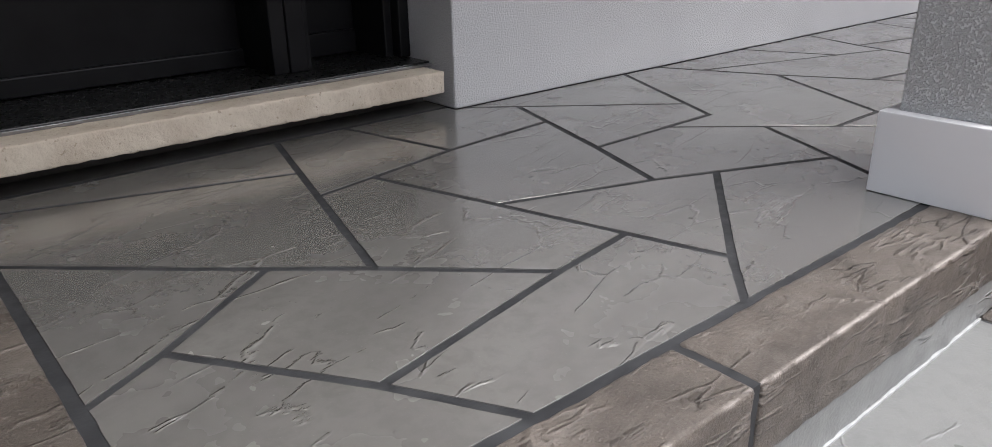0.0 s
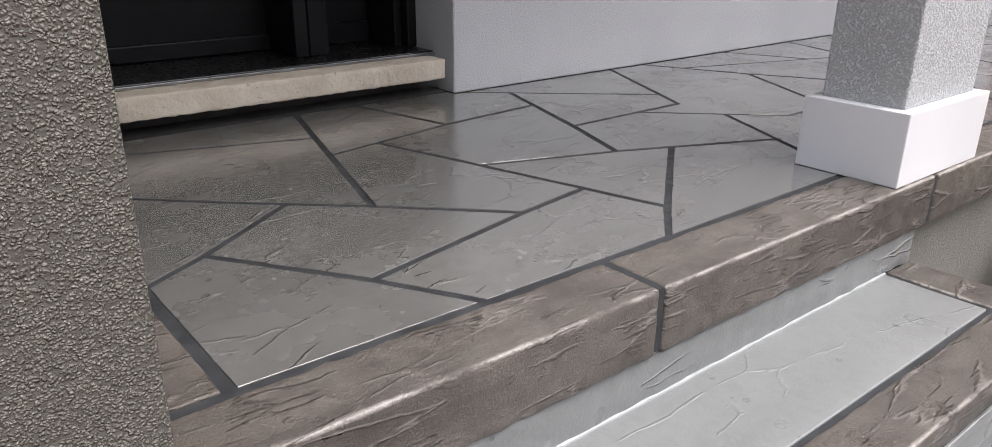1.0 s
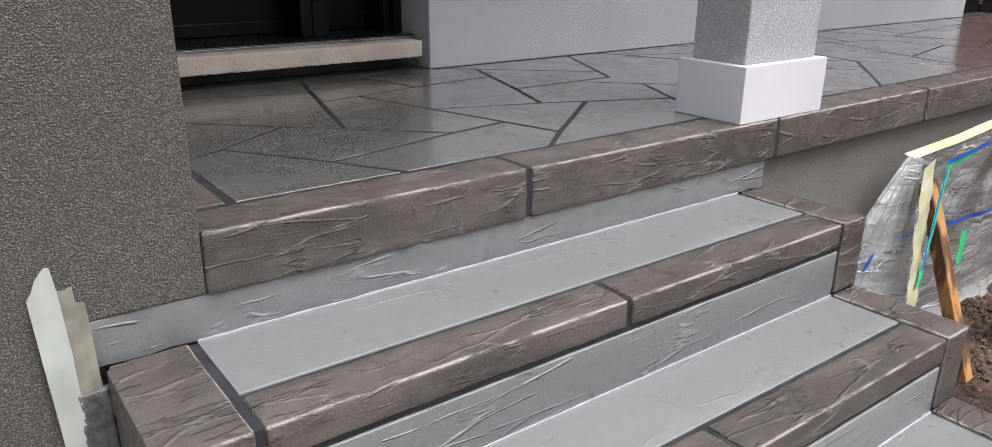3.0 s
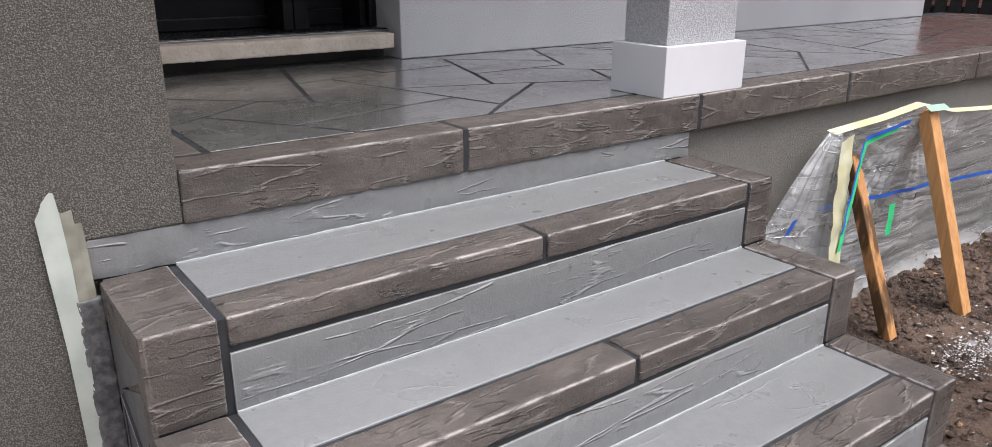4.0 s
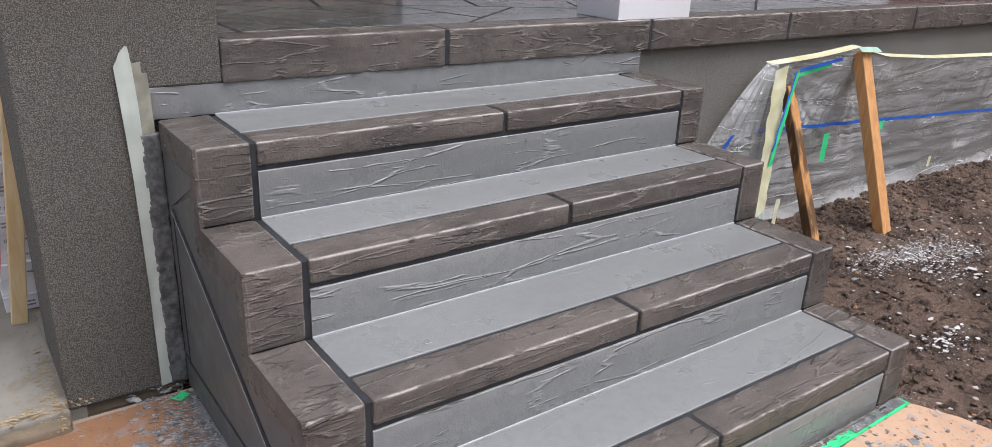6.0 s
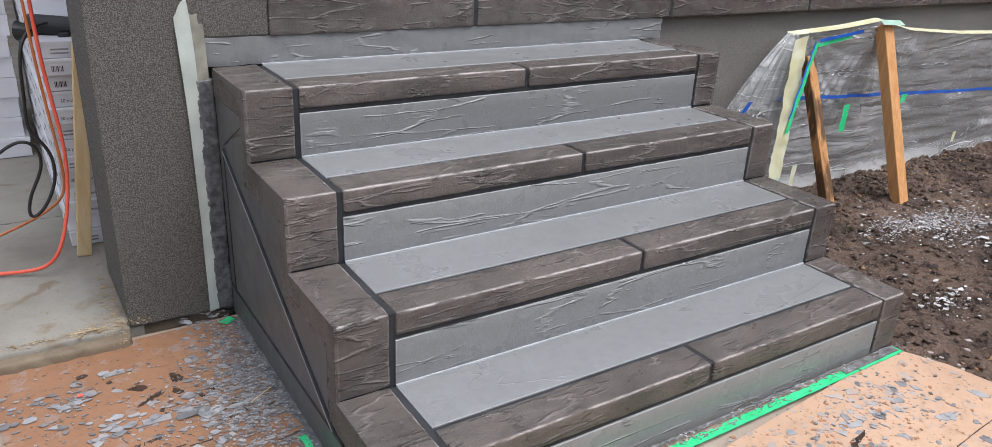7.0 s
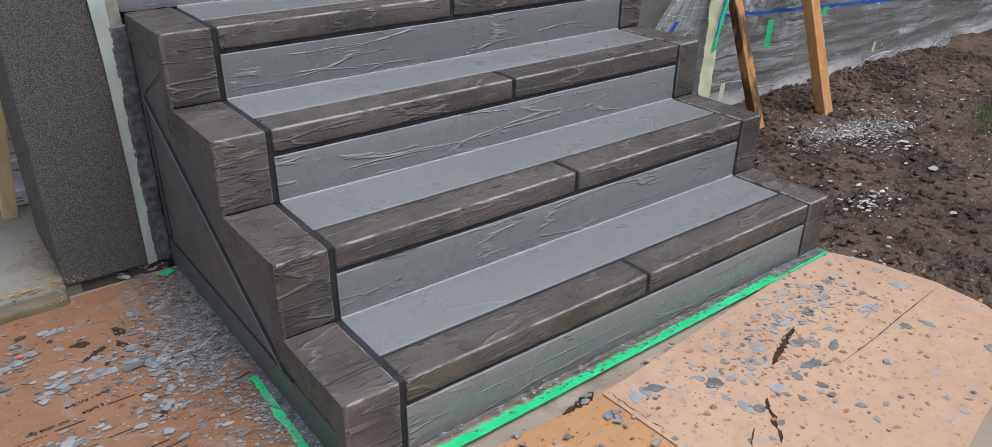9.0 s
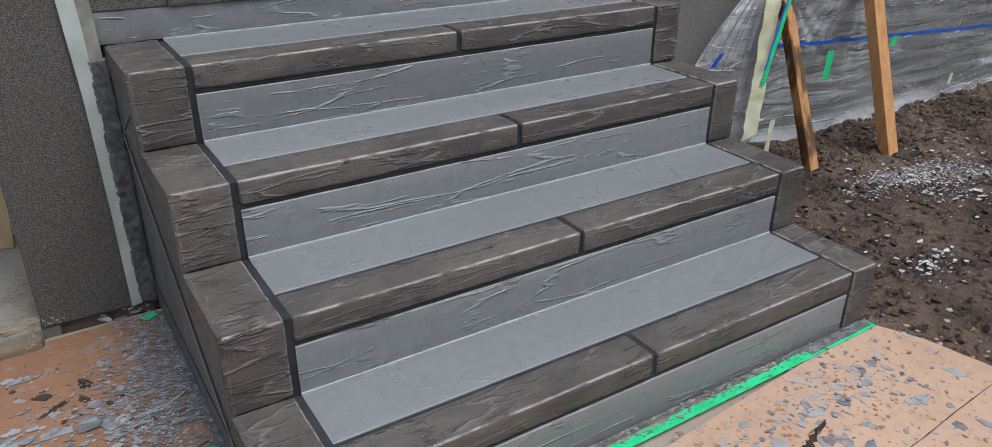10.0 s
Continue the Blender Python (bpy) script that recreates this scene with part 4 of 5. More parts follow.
# ---- board sheets, tape and flakes on the ground ----
def sheet(name, poly, z, material, label, thick=0.004, bow=0.004):
    """A sheet of board lying on the ground, slightly buckled."""
    bm = bmesh.new()
    ring = wobble(poly, 0.05, 0.003)
    bottom = [bm.verts.new((x, y, z)) for x, y in ring]
    upper = [bm.verts.new((x, y, z + thick)) for x, y in ring]
    for i in range(len(ring)):
        j = (i + 1) % len(ring)
        bm.faces.new((bottom[i], bottom[j], upper[j], upper[i]))
    bm.faces.new(upper)
    bm.faces.new(bottom[::-1])
    return tagged(part(name, bm, material), label, "packaging board")


sheet("packaging_board", [(-0.631, -0.088), (-0.60, -0.52), (-0.53, -1.75), (0.02, -1.75), (-0.035, -0.70), (-0.07, -0.67), (-0.095, -0.55), (-0.030, -0.50), (-0.012, -0.050), (-0.290, -0.056)], -0.003, BOARD_BROWN, "brown packaging board littered with grey coating flakes")
sheet("packaging_board", [(-0.085, -0.575), (-0.078, -0.665), (-0.015, -0.650), (-0.028, -0.580)], 0.0012, BOARD_BROWN, "torn scrap of wet brown board", 0.003)
sheet("packaging_board", [(-0.10, -1.205), (-0.05, -2.1), (0.75, -2.3), (0.63, -1.205)], 0.0005, BOARD_ORANGE, "wet orange packaging board in front of the steps", 0.003)
sheet("packaging_board", [(0.575, -1.215), (0.60, -2.15), (0.80, -2.10), (1.05, -1.80), (1.60, -1.70), (1.675, -1.57), (1.69, -1.43), (1.655, -1.25), (1.60, -1.135), (1.30, -1.150), (0.90, -1.185)], 0.004, BOARD_TAN, "pale tan packaging board spattered with grey coating")


def ragged_tape(name, a, b, wide, z, label, material=None, category="tape", kind="", torn=1.0):
    a, b = Vector((*a, z)), Vector((*b, z))
    n = int((b - a).length / 0.008)
    along = (b - a).normalized()
    side = Vector((-along.y, along.x, 0))
    vs, fs = [], []
    for i in range(n + 1):
        p = a.lerp(b, i / n)
        lo = 0.2 * wide * torn * (noise.noise(p * 30) + 0.8 * noise.noise(p * 110))
        hi = 0.26 * wide * torn * (noise.noise(p * 22 + Vector((4, 0, 0))) + 1.3 * noise.noise(p * 120))
        vs += [p - side * (wide / 2 + lo * 0.25), p + side * (wide / 2 + hi), p - side * (wide / 2 + lo * 0.25) + Vector((0, 0, 0.0012)), p + side * (wide / 2 + hi) + Vector((0, 0, 0.0012))]
        if i:
            o = (i - 1) * 4
            fs += [(o + 2, o + 6, o + 7, o + 3), (o, o + 2, o + 6, o + 4), (o + 1, o + 5, o + 7, o + 3)]
    return tagged(mesh_part(name, vs, fs, material or TAPE_GREEN), label, category, kind=kind)


ragged_tape("masking_tape", (0.12, -1.153), (1.60, -1.133), 0.026, 0.0095, "green masking tape along the lowest riser")
ragged_tape("coating_crust", (0.10, -1.117), (1.60, -1.112), 0.006, 0.0112, "crusted grey coating along the green tape", CRUST, "spill", "stuff", 2.2)
ragged_tape("coating_crust", (1.34, -1.133), (1.59, -1.126), 0.020, 0.0118, "grey coating covering the end of the green tape", CRUST, "spill", "stuff", 2.0)
ragged_tape("coating_crust", (-0.014, -0.06), (-0.014, -1.15), 0.034, 0.0020, "crusted grey coating along the foot of the stairs", CRUST, "spill", "stuff", 1.8)
ragged_tape("masking_tape", (-0.042, -1.12), (-0.030, -0.68), 0.017, 0.0045, "green masking tape along the cheek of the stairs")
ragged_tape("masking_tape", (-0.055, -0.085), (-0.025, -0.062), 0.030, 0.0045, "scrap of green masking tape by the pier")


def flakes(name, spots, material, label, z0, seed):
    """Thin broken chips scattered about the spots (x, y, spread x, spread y, number, size)."""
    r = random.Random(seed)
    vs, fs = [], []
    for x, y, sx, sy, count, size in spots:
        for _ in range(count):
            cx, cy = r.gauss(x, sx), r.gauss(y, sy)
            s = size * (0.25 + r.random() ** 3 * 1.9)
            k = r.randint(4, 6)
            turn, tilt = r.random() * 6.28, r.uniform(-0.10, 0.10)
            o = len(vs)
            squash = r.uniform(0.35, 1.0)
            ring = []
            for i in range(k):
                a = turn + 6.283 * (i + r.uniform(-0.3, 0.3)) / k
                dx, dy = s * math.cos(a) * r.uniform(0.7, 1.1), s * squash * math.sin(a) * r.uniform(0.7, 1.1)
                ring.append((cx + dx, cy + dy, z0 + 0.0015 + abs(tilt) * s + tilt * dx))
            vs += ring + [(px, py, pz + 0.0016) for px, py, pz in ring]
            fs += [tuple(range(o + k, o + 2 * k))] + [(o + i, o + (i + 1) % k, o + k + (i + 1) % k, o + k + i) for i in range(k)]
    return tagged(mesh_part(name, vs, fs, material), label, "debris", kind="stuff")


flakes("coating_flakes", [(-0.07, -0.33, 0.036, 0.18, 2200, 0.0024), (-0.14, -0.50, 0.09, 0.16, 1300, 0.0030), (-0.15, -0.52, 0.06, 0.10, 150, 0.0065), (-0.47, -0.29, 0.035, 0.025, 70, 0.0095), (-0.56, -0.25, 0.025, 0.03, 30, 0.009), (-0.52, -0.37, 0.05, 0.03, 40, 0.009), (-0.375, -0.45, 0.030, 0.025, 60, 0.009), (-0.45, -0.43, 0.05, 0.05, 24, 0.007), (-0.362, -0.207, 0.022, 0.010, 9, 0.014), (-0.455, -0.215, 0.012, 0.010, 6, 0.010), (-0.20, -0.48, 0.04, 0.04, 26, 0.014), (-0.33, -0.30, 0.16, 0.14, 200, 0.0028),
                          (-0.10, -0.92, 0.06, 0.18, 900, 0.0032), (-0.40, -0.88, 0.12, 0.09, 70, 0.009), (-0.42, -0.66, 0.05, 0.020, 90, 0.008), (-0.24, -0.67, 0.05, 0.03, 80, 0.008), (-0.64, -0.30, 0.05, 0.02, 14, 0.015)], FLAKE, "grey flakes of peeled coating", 0.001, 3)
tagged(part("flake", box_bm((-0.335, -0.470, 0.002), (-0.272, -0.446, 0.004), 0.0008), FLAKE), "long grey flake of peeled coating on the board", "debris")
tagged(part("flake", box_bm((-0.385, -0.218, 0.002), (-0.335, -0.198, 0.004), 0.0008), FLAKE), "long grey flake of peeled coating on the board", "debris")
tagged(part("red_scrap", box_bm((-0.452, -0.290, 0.008), (-0.438, -0.278, 0.013), 0.003), CORD_RED), "small red plastic scrap among the flakes", "debris")


def splats(name, spots, material, label, z0, seed):
    """Flat spilt patches with rounded, uneven outlines."""
    r = random.Random(seed)
    vs, fs = [], []
    for x, y, sx, sy, count, size in spots:
        for _ in range(count):
            cx, cy, s = r.gauss(x, sx), r.gauss(y, sy), size * (0.25 + r.random() ** 2.2 * 1.4)
            k, o, long_, turn = 16, len(vs), r.uniform(1.0, 1.9), r.random() * 6.28
            lift = z0 + 0.0012 * r.random()
            ring = []
            for i in range(k):
                a = 6.283 * i / k
                q = s * (0.8 + 0.55 * noise.noise(Vector((cx * 50 + 1.5 * math.cos(a), cy * 50 + 1.5 * math.sin(a), seed))))
                u, v = q * long_ * math.cos(a), q * math.sin(a)
                ring.append((cx + u * math.cos(turn) - v * math.sin(turn), cy + u * math.sin(turn) + v * math.cos(turn)))
            vs += [(px, py, z0 - 0.001) for px, py in ring] + [(cx + (px - cx) * 0.92, cy + (py - cy) * 0.92, lift + 0.0004) for px, py in ring]
            fs += [tuple(range(o + k, o + 2 * k))] + [(o + i, o + (i + 1) % k, o + k + (i + 1) % k, o + k + i) for i in range(k)]
    return tagged(mesh_part(name, vs, fs, material), label, "spill", kind="stuff")


splats("coating_spills", [(1.22, -1.33, 0.14, 0.07, 60, 0.013), (0.95, -1.40, 0.15, 0.10, 40, 0.013), (1.45, -1.40, 0.12, 0.08, 22, 0.012), (1.05, -1.62, 0.2, 0.1, 26, 0.010), (0.72, -1.32, 0.08, 0.06, 14, 0.014), (0.40, -1.28, 0.12, 0.05, 22, 0.010)], FLAKE, "dried grey coating spilt on the pale board", 0.0079, 31)
splats("coating_spills", [(-0.11, -0.38, 0.045, 0.20, 220, 0.008), (-0.25, -0.55, 0.12, 0.15, 90, 0.007)], FLAKE, "dried grey coating spilt on the brown board", 0.0009, 33)
splats("dark_spots", [(-0.20, -0.42, 0.05, 0.05, 9, 0.006), (-0.13, -0.47, 0.05, 0.05, 9, 0.007)], WET, "dark dried drips on the brown board", 0.0009, 35)


splats("dark_spots", [(x, y, 0.002, 0.002, 2, 0.011) for x, y in ((-0.225, -0.301), (-0.233, -0.359), (-0.316, -0.284), (-0.317, -0.307), (-0.378, -0.242), (-0.431, -0.186), (-0.437, -0.223), (-0.146, -0.523))], WET, "round dark drips on the brown board", 0.0012, 36)
splats("rust_specks", [(1.15, -1.33, 0.22, 0.09, 230, 0.0042), (0.85, -1.42, 0.16, 0.12, 120, 0.0045), (1.35, -1.50, 0.20, 0.12, 110, 0.0035)], RUST, "rusty brown specks on the pale board", 0.0079, 37)
splats("dust_film", [(1.20, -1.24, 0.22, 0.035, 110, 0.010), (0.80, -1.30, 0.10, 0.05, 30, 0.011)], MORTAR, "pale dust dried on the board", 0.0076, 38)


def wet_mark(path, wide, z, label):
    """A dark irregular stain along a path."""
    vs, fs = [], []
    n = 40
    for i in range(n + 1):
        t = i / n * (len(path) - 1)
        k = min(int(t), len(path) - 2)
        p = Vector((*path[k], z)).lerp(Vector((*path[k + 1], z)), t - k)
        p.x += 0.010 * noise.noise(Vector((p.x * 40, p.y * 40, 1)))
        w = wide * max(0.08, math.sin(math.pi * min(1, max(0, i / n))) ** 0.5) * (0.75 + 0.6 * noise.noise(Vector((i * 0.35, wide * 90, 2))))
        vs += [(p.x, p.y - w, z), (p.x, p.y + w, z)]
        if i:
            fs.append((2 * i - 2, 2 * i - 1, 2 * i + 1, 2 * i))
    return tagged(mesh_part("wet_stain", vs, fs, WET), label, "stain")


wet_mark([(1.165, -1.318), (1.08, -1.345), (1.04, -1.36), (0.975, -1.382)], 0.012, 0.0087, "dark brown wet stain on the pale board")
wet_mark([(0.865, -1.448), (0.83, -1.475), (0.80, -1.515), (0.765, -1.555)], 0.011, 0.0087, "dark brown wet stain on the pale board")
wet_mark([(1.668, -1.444), (1.45, -1.457), (1.293, -1.470), (1.10, -1.478)], 0.0018, 0.0086, "thin crease across the pale board")
wet_mark([(0.755, -1.492), (0.72, -1.512), (0.69, -1.535)], 0.003, 0.0087, "dark slit in the pale board")
wet_mark([(0.585, -1.22), (0.59, -1.30), (0.60, -1.42)], 0.006, 0.0087, "dark wet edge of the pale board")
wet_mark([(0.46, -1.212), (0.53, -1.205), (0.57, -1.195)], 0.014, 0.0050, "dark torn edge of the orange board")
wet_mark([(-0.335, -0.385), (-0.310, -0.368), (-0.277, -0.350), (-0.262, -0.345)], 0.012, 0.0018, "dark scrape on the brown board")


def lettering(words, at, size, turn, label):
    cu = bpy.data.curves.new("lettering", "FONT")
    cu.body, cu.size, cu.extrude, cu.offset = words, size, 0.0003, 0.0004
    tmp = bpy.data.objects.new("lettering", cu)
    scene.collection.objects.link(tmp)
    me = bpy.data.meshes.new_from_object(tmp.evaluated_get(bpy.context.evaluated_depsgraph_get()))
    bpy.data.objects.remove(tmp)
    me.materials.clear()
    me.materials.append(INK)
    ob = new("lettering", me)
    ob.matrix_world = pose(*at, 0, 0, turn)
    return tagged(ob, label, "lettering")


lettering("Back / Arri\u00e8re", (-0.307, -0.525, 0.0016), 0.0165, 186, "black words printed on the brown board")
lettering("\u00e0 bo\u00eete", (-0.330, -0.568, 0.0016), 0.0165, 189, "black words printed on the brown board")
lettering("our c\u00f4t\u00e9 lign", (-0.402, -0.584, 0.0016), 0.0165, 180, "black words printed on the brown board")
bars = bmesh.new()
for i in range(15):
    bmesh.ops.create_cube(bars, size=1, matrix=Matrix.Translation((-0.452 - 0.0082 * i, -0.609, 0.0014)) @ Matrix.Diagonal((0.0055, 0.0022, 0.0006, 1)))
tagged(part("printed_line", bars, INK), "dashed black line printed on the brown board", "lettering", kind="stuff")
for x, y, w, h in ((-0.295, -0.580, 0.060, 0.004), (-0.405, -0.606, 0.060, 0.004), (-0.235, -0.590, 0.05, 0.004), (-0.325, -0.694, 0.05, 0.003), (-0.23, -0.625, 0.05, 0.003), (-0.27, -0.775, 0.04, 0.004), (-0.255, -0.795, 0.05, 0.004), (-0.25, -0.815, 0.05, 0.004), (-0.40, -0.700, 0.06, 0.003)):
    tagged(part("printed_bar", box_bm((x - w / 2, y - h / 2, 0.0012), (x + w / 2, y + h / 2, 0.0018)), INK), "black bar of print on the brown board", "lettering")
wet_mark([(-0.205, -0.655), (-0.225, -0.672), (-0.250, -0.690)], 0.020, 0.0018, "black scraped patch on the brown board")
wet_mark([(-0.47, -0.645), (-0.49, -0.655), (-0.51, -0.660)], 0.014, 0.0018, "black printed patch on the brown board")
tagged(tube("straw", [(-0.096, -0.499, 0.006), (-0.066, -0.480, 0.009), (-0.036, -0.460, 0.007)], 0.0012, PINE), "dry straw lying on the flakes", "debris")

flakes("coating_flakes", [(1.10, -1.33, 0.25, 0.10, 160, 0.004), (1.35, -1.25, 0.15, 0.06, 170, 0.004), (0.95, -1.50, 0.25, 0.18, 50, 0.008), (0.40, -1.30, 0.15, 0.06, 40, 0.008)], FLAKE, "grey flakes of coating on the pale board", 0.008, 5)
flakes("coating_flakes", [(0.85, -1.120, 0.42, 0.006, 480, 0.0034), (0.85, -1.138, 0.42, 0.008, 260, 0.003)], FLAKE, "grey crumbs of coating on the green tape", 0.010, 6)
flakes("plaster_chips", [(2.74, -0.54, 0.17, 0.04, 1500, 0.0032), (2.62, -0.47, 0.10, 0.03, 300, 0.004), (2.96, -0.62, 0.10, 0.05, 600, 0.0035), (2.12, -1.00, 0.10, 0.04, 130, 0.006), (2.45, -0.85, 0.35, 0.25, 130, 0.004), (3.2, -0.9, 0.6, 0.4, 300, 0.006), (3.4, -0.45, 0.5, 0.15, 260, 0.007), (2.7, -0.7, 0.5, 0.4, 60, 0.013), (2.80, -0.62, 0.10, 0.10, 300, 0.0055), (2.70, -0.70, 0.06, 0.05, 120, 0.005)], CHIP, "pale chips of plaster strewn on the soil", -0.022, 9)
flakes("mortar_crumbs", [(-0.315, 0.10, 0.016, 0.14, 520, 0.0024), (-0.36, -0.02, 0.05, 0.012, 300, 0.0026), (-0.55, -0.025, 0.14, 0.010, 260, 0.0026), (-0.42, 0.15, 0.06, 0.10, 50, 0.0022)], CRUMB, "tan mortar crumbs on the concrete slab edge", 0.036, 21)
flakes("coating_flakes", [(-0.055, -0.36, 0.028, 0.16, 1500, 0.0030), (-0.050, -0.86, 0.026, 0.16, 1300, 0.0028), (-0.13, -0.44, 0.05, 0.12, 700, 0.0042)], FLAKE, "grey coating crumbs heaped along the stairs", 0.0025, 23)


def clods(name, count, least, most, material, label, seed):
    r = random.Random(seed)
    vs, fs = [], []
    for _ in range(count):
        x, y = 1.64 + r.random() ** 1.3 * 3.0, -0.01 - r.random() * 1.9
        if r.random() < 0.35:
            y = -0.03 - r.random() * 0.30
        s = least + (most - least) * r.random() ** 4
        o = len(vs)
        p = Vector((x, y, 0))
        z = -0.030 + 0.016 * noise.noise(p * 2.3) + 0.012 * noise.noise(p * 9) + 0.008 * noise.noise(p * 24) + 0.036 * max(0, 1 - abs(y) / 0.45) + s * 0.3
        for i in range(5):
            a = 6.283 * i / 5 + r.random()
            vs.append((x + s * math.cos(a) * r.uniform(0.7, 1.2), y + s * math.sin(a) * r.uniform(0.7, 1.2), z + s * r.uniform(-0.3, 0.3)))
        vs += [(x + s * 0.2, y, z + s * r.uniform(0.5, 1.0)), (x, y, z - s)]
        for i in range(5):
            j = (i + 1) % 5
            fs += [(o + i, o + j, o + 5), (o + j, o + i, o + 6)]
    tagged(mesh_part(name, vs, fs, material), label, "soil", kind="stuff")


clods("soil_clods", 11000, 0.002, 0.019, SOIL, "loose clods of dark soil", 12)
clods("soil_pebbles", 900, 0.0010, 0.005, CHIP, "pale pebbles in the soil", 14)
clods("leaf_litter", 420, 0.003, 0.013, LITTER, "tan bits of leaf and wood in the soil", 16)


def grass():
    r = random.Random(4)
    vs, fs = [], []
    for cx, cy, sp, n in ((3.50, -0.78, 0.10, 260), (3.45, -0.90, 0.10, 150), (2.88, -1.08, 0.05, 40), (3.6, -1.1, 0.2, 160)):
        for _ in range(n):
            x, y = r.gauss(cx, sp), r.gauss(cy, sp * 0.6)
            a, h = r.random() * 6.28, r.uniform(0.015, 0.045)
            dx, dy = math.cos(a), math.sin(a)
            o = len(vs)
            vs += [(x - dy * 0.002, y + dx * 0.002, -0.04), (x + dy * 0.002, y - dx * 0.002, -0.04), (x + dx * h * 0.6, y + dy * h * 0.6, -0.02 + h)]
            fs.append((o, o + 1, o + 2))
    tagged(mesh_part("grass", vs, fs, GRASS), "sparse green grass blades in the soil", "grass", kind="stuff")


grass()

# ---- masking strip on the pier ----
def masking_strip():
    root = thing("masking_strip", "pale torn masking paper strip hanging on the pier edge", "tape", (-0.05, -0.01, 0.4))
    for name, pts, mat_, lift in (
        ("strip", [(-0.058, -0.052, 0.897), (-0.072, -0.050, 0.882), (-0.086, -0.047, 0.85), (-0.082, -0.043, 0.76), (-0.074, -0.042, 0.60), (-0.070, -0.043, 0.30), (-0.070, -0.044, 0.012)], TAPE_PALE, 0.006),
        ("under_strip", [(-0.048, -0.028, 0.860), (-0.048, -0.026, 0.80), (-0.046, -0.024, 0.70), (-0.044, -0.022, 0.56)], TAPE_OLD, 0.004),
        ("lower_strip", [(-0.030, -0.016, 0.835), (-0.030, -0.014, 0.80), (-0.028, -0.012, 0.70), (-0.026, -0.010, 0.62)], TAPE_OLD, 0.002),
    ):
        vs, fs = [], []
        n = 60
        for i in range(n + 1):
            t = i / n * (len(pts) - 1)
            k = min(int(t), len(pts) - 2)
            f = t - k
            l, r_, z = (pts[k][c] + (pts[k + 1][c] - pts[k][c]) * f for c in range(3))
            for s in range(5):
                x = l + (r_ - l) * s / 4
                vs.append((x, -lift - 0.004 * (0.5 + noise.noise(Vector((x * 40, z * 9, 0)))), z + 0.006 * noise.noise(Vector((x * 60, 1, z * 30)))))
            if i:
                for s in range(4):
                    o = (i - 1) * 5 + s
                    fs.append((o, o + 5, o + 6, o + 1))
        mesh_part(name, vs, fs, mat_, root, "", True)
    return settle(root)


masking_strip()
tagged(block("mortar_smear", (-0.047, -0.010, 0.012), (-0.002, 0.002, 0.690), SMEAR, None, 0.006, 0.004, 0.0036, 70.0), "rough smear of grey mortar between pier and stairs", "mortar")

# ---- garage corner ----
def carton(x0, y0, z0, w, d, h, barcode, group, words=""):
    root = thing("carton", "flat white carton with grey print in a stack", "carton", (x0 + w / 2, y0 + d / 2, z0), group)
    body = part("body", box_bm((x0, y0, z0 + 0.001), (x0 + w, y0 + d, z0 + h - 0.001), 0.0015), CARTON, root)
    part("lid_edge", box_bm((x0 - 0.0015, y0 - 0.0015, z0 + h * 0.80), (x0 + w + 0.0015, y0 + d, z0 + h - 0.0006), 0.001), CARTON, root)
    bars = bmesh.new()
    if barcode:
        for i in range(8):
            bw = (0.0015, 0.003, 0.001)[i % 3]
            bmesh.ops.create_cube(bars, size=1, matrix=Matrix.Translation((x0 + 0.024 + i * 0.0042, y0 - 0.0006, z0 + h * 0.42)) @ Matrix.Diagonal((bw, 0.0008, h * 0.34, 1)))
        tagged(part("barcode", bars, INK, body, "black bars"), kind="stuff")
    elif not words:
        for i in range(2):
            bmesh.ops.create_cube(bars, size=1, matrix=Matrix.Translation((x0 + 0.055, y0 - 0.0006, z0 + h * (0.30 + 0.22 * i))) @ Matrix.Diagonal((0.050, 0.0008, 0.005, 1)))
        tagged(part("print", bars, INK_GREY, body, "lines of grey print"), kind="stuff")
    if words:
        cu = bpy.data.curves.new("words", "FONT")
        cu.body, cu.size, cu.extrude = words, 0.014, 0.0002
        tmp = bpy.data.objects.new("words", cu)
        scene.collection.objects.link(tmp)
        me = bpy.data.meshes.new_from_object(tmp.evaluated_get(bpy.context.evaluated_depsgraph_get()))
        bpy.data.objects.remove(tmp)
        me.materials.clear()
        me.materials.append(INK)
        ob = new("lettering", me)
        ob.matrix_world = pose(x0 + 0.030, y0 - 0.0008, z0 + h * 0.30, 90, 0, 0)
        ob.parent = body
    marks = bmesh.new()
    for i in range(6):
        bmesh.ops.create_cube(marks, size=1, matrix=Matrix.Translation((x0 - 0.0004, y0 + 0.10 + d * 0.14 * i, z0 + h * (0.35 + 0.1 * (i % 2)))) @ Matrix.Diagonal((0.0008, 0.045, 0.012, 1)))
    tagged(part("side_print", marks, INK_GREY, body, "grey print along the side"), kind="stuff")
    return settle(root)


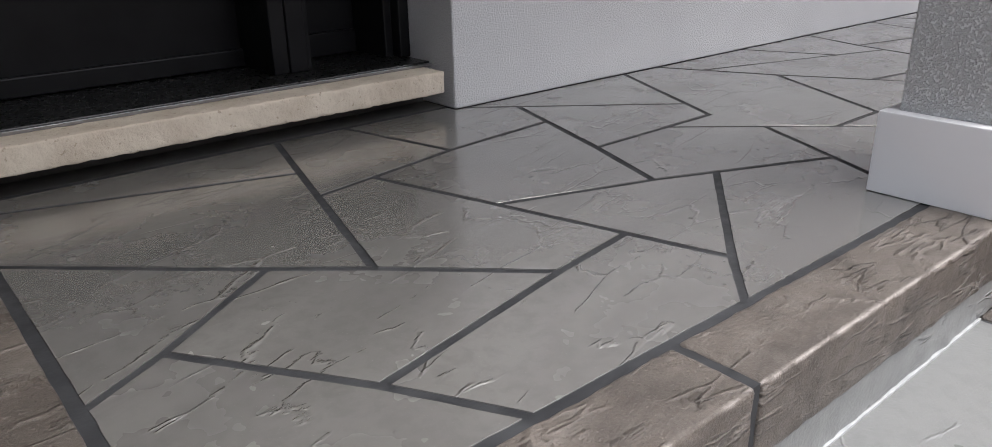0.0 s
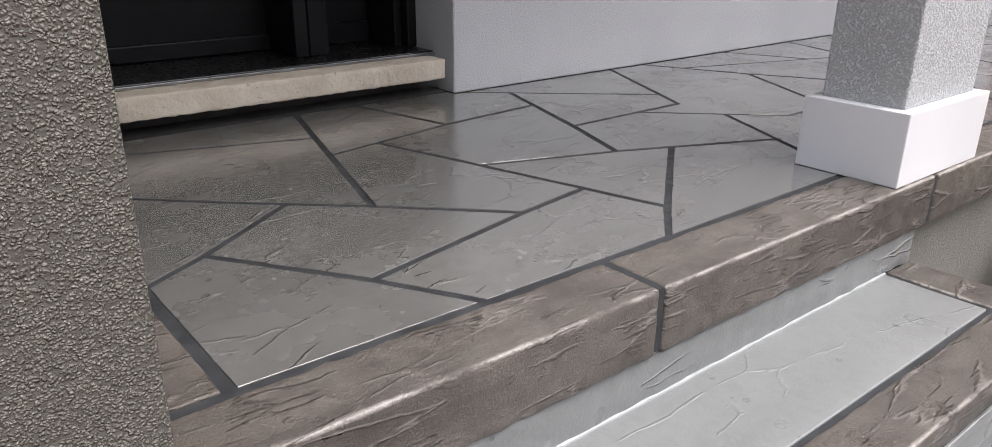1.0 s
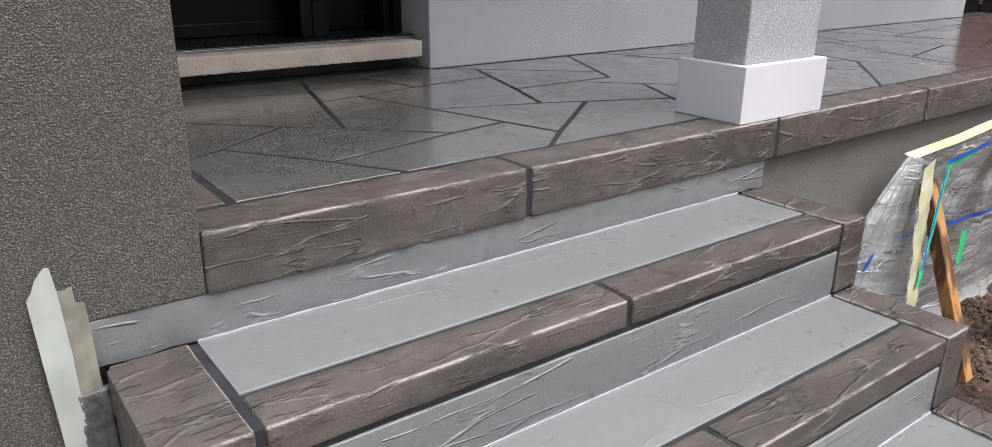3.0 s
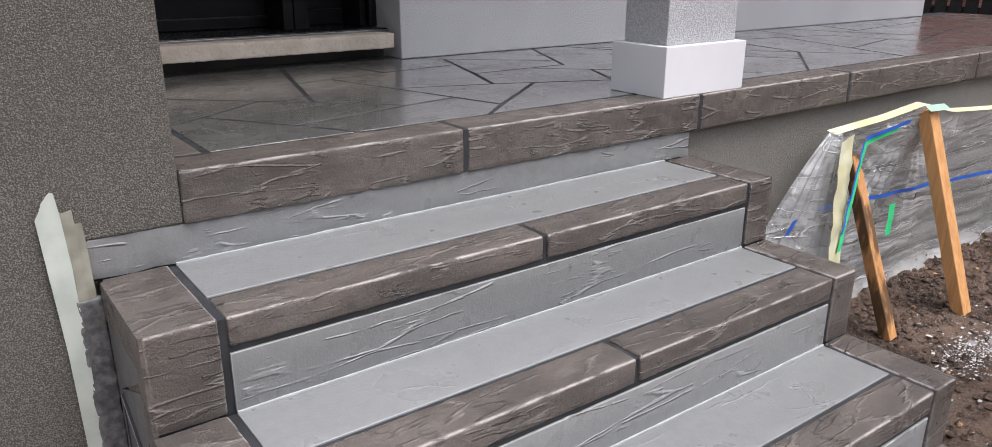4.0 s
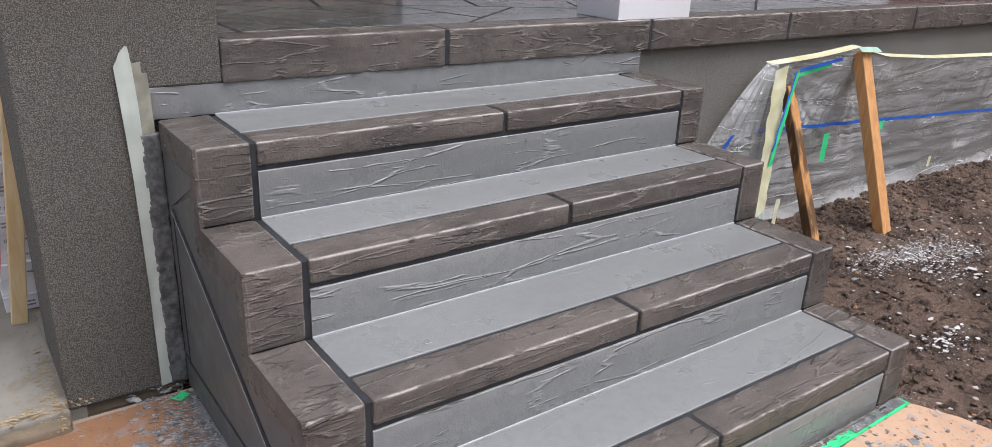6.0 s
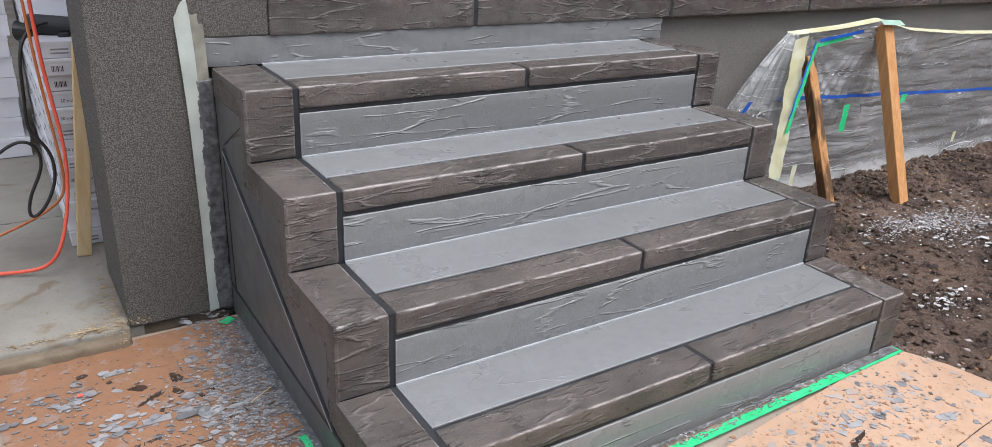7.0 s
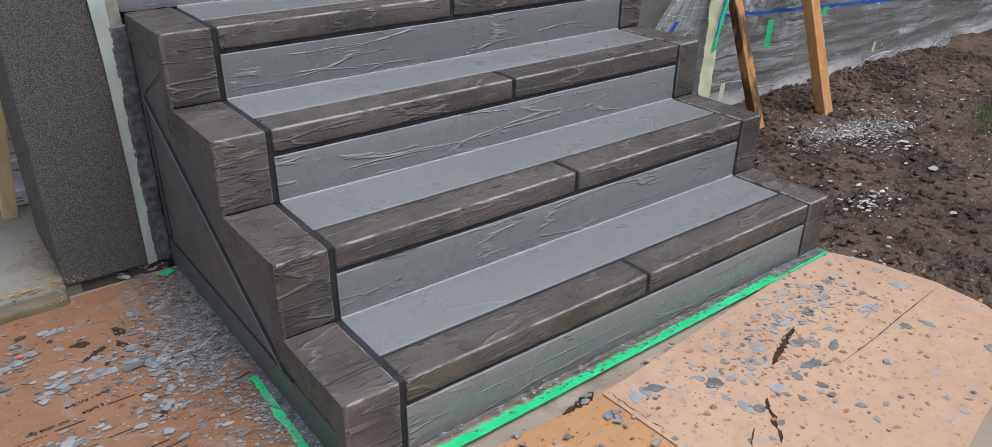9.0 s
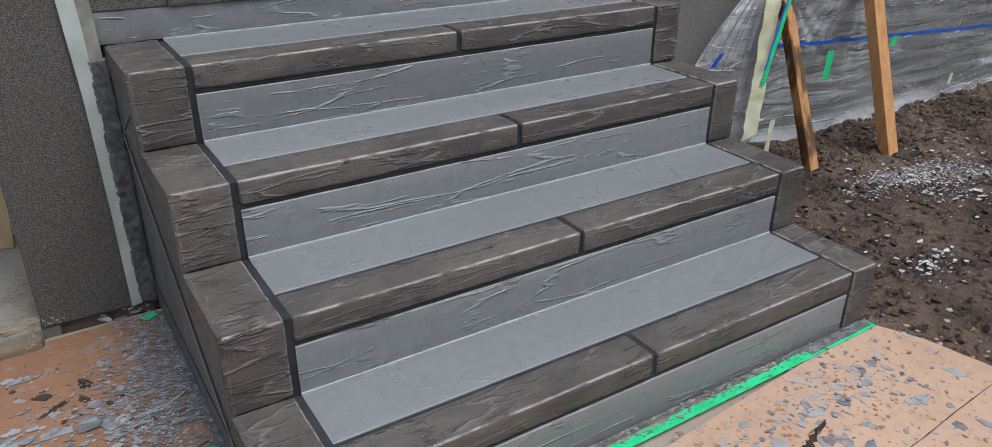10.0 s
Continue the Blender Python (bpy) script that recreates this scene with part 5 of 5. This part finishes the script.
r2 = random.Random(21)
for i in range(13):
    back = 0.594 + r2.uniform(-0.012, 0.012)
    left = -0.366 + 0.0006 * i + r2.uniform(-0.006, 0.006)
    carton(left, back, 0.037 + i * 0.0515, 0.19, 1.42, 0.0515, i in (1, 10, 11), "cartons by the pier", "20 mil wear" if i in (2, 3, 4, 8, 9) else "25 years" if i == 6 else "")
for i in range(14):
    carton(-0.41 - 0.55 + r2.uniform(-0.01, 0.01), 1.69 + r2.uniform(-0.015, 0.015), 0.037 + i * 0.086, 0.55, 0.9, 0.086, i in (4, 9), "cartons further back")
tagged(beam("pine_batten", (-0.338, 0.506, 0.037), (-0.262, 0.375, 0.80), 0.042, 0.020, PINE, None), "pale pine batten leaning against the pier", "timber")
tagged(tube("extension_cord", [(-0.372, 0.48, 0.95), (-0.372, 0.48, 0.80), (-0.368, 0.46, 0.62), (-0.348, 0.44, 0.46), (-0.350, 0.43, 0.34), (-0.372, 0.40, 0.22), (-0.405, 0.36, 0.13), (-0.44, 0.36, 0.08), (-0.50, 0.42, 0.042), (-0.70, 0.50, 0.042)], 0.0055, CORD_RED), "bright orange-red extension cord hanging to the floor", "cord")
tagged(tube("extension_cord", [(-0.390, 0.50, 0.95), (-0.388, 0.50, 0.75), (-0.372, 0.49, 0.50), (-0.358, 0.48, 0.34), (-0.362, 0.47, 0.26), (-0.42, 0.50, 0.20), (-0.52, 0.60, 0.12), (-0.65, 0.70, 0.042)], 0.0045, CORD_RUST), "rust orange extension cord", "cord")
tagged(tube("black_cable", [(-0.33, 0.60, 0.76), (-0.40, 0.50, 0.76), (-0.425, 0.48, 0.68), (-0.425, 0.48, 0.56), (-0.44, 0.47, 0.47), (-0.385, 0.47, 0.42), (-0.375, 0.46, 0.32), (-0.43, 0.45, 0.22), (-0.475, 0.45, 0.20), (-0.46, 0.46, 0.28), (-0.40, 0.46, 0.37), (-0.43, 0.46, 0.46), (-0.50, 0.46, 0.44), (-0.60, 0.46, 0.34)], 0.0050, CORD_BLACK), "black cable hanging in loops", "cord")


def power_tool():
    root = thing("power_tool", "black power tool lying on the carton stack", "tool", (-0.31, 0.70, 0.694))
    bm = bmesh.new()
    bmesh.ops.create_cone(bm, segments=20, radius1=0.036, radius2=0.030, depth=0.16, cap_ends=True, matrix=pose(-0.30, 0.72, 0.732, 90, 0, 60))
    bmesh.ops.bevel(bm, geom=bm.edges[:], offset=0.004, segments=1, affect="EDGES")
    part("body", bm, CORD_BLACK, root)
    bm = bmesh.new()
    bmesh.ops.create_cone(bm, segments=16, radius1=0.030, radius2=0.014, depth=0.05, cap_ends=True, matrix=pose(-0.385, 0.672, 0.728, 90, 0, 60))
    part("nozzle", bm, CORD_BLACK, root)
    part("grip", box_bm((-0.30, 0.66, 0.695), (-0.265, 0.76, 0.720), 0.008), CORD_BLACK, root)
    return settle(root)


power_tool()
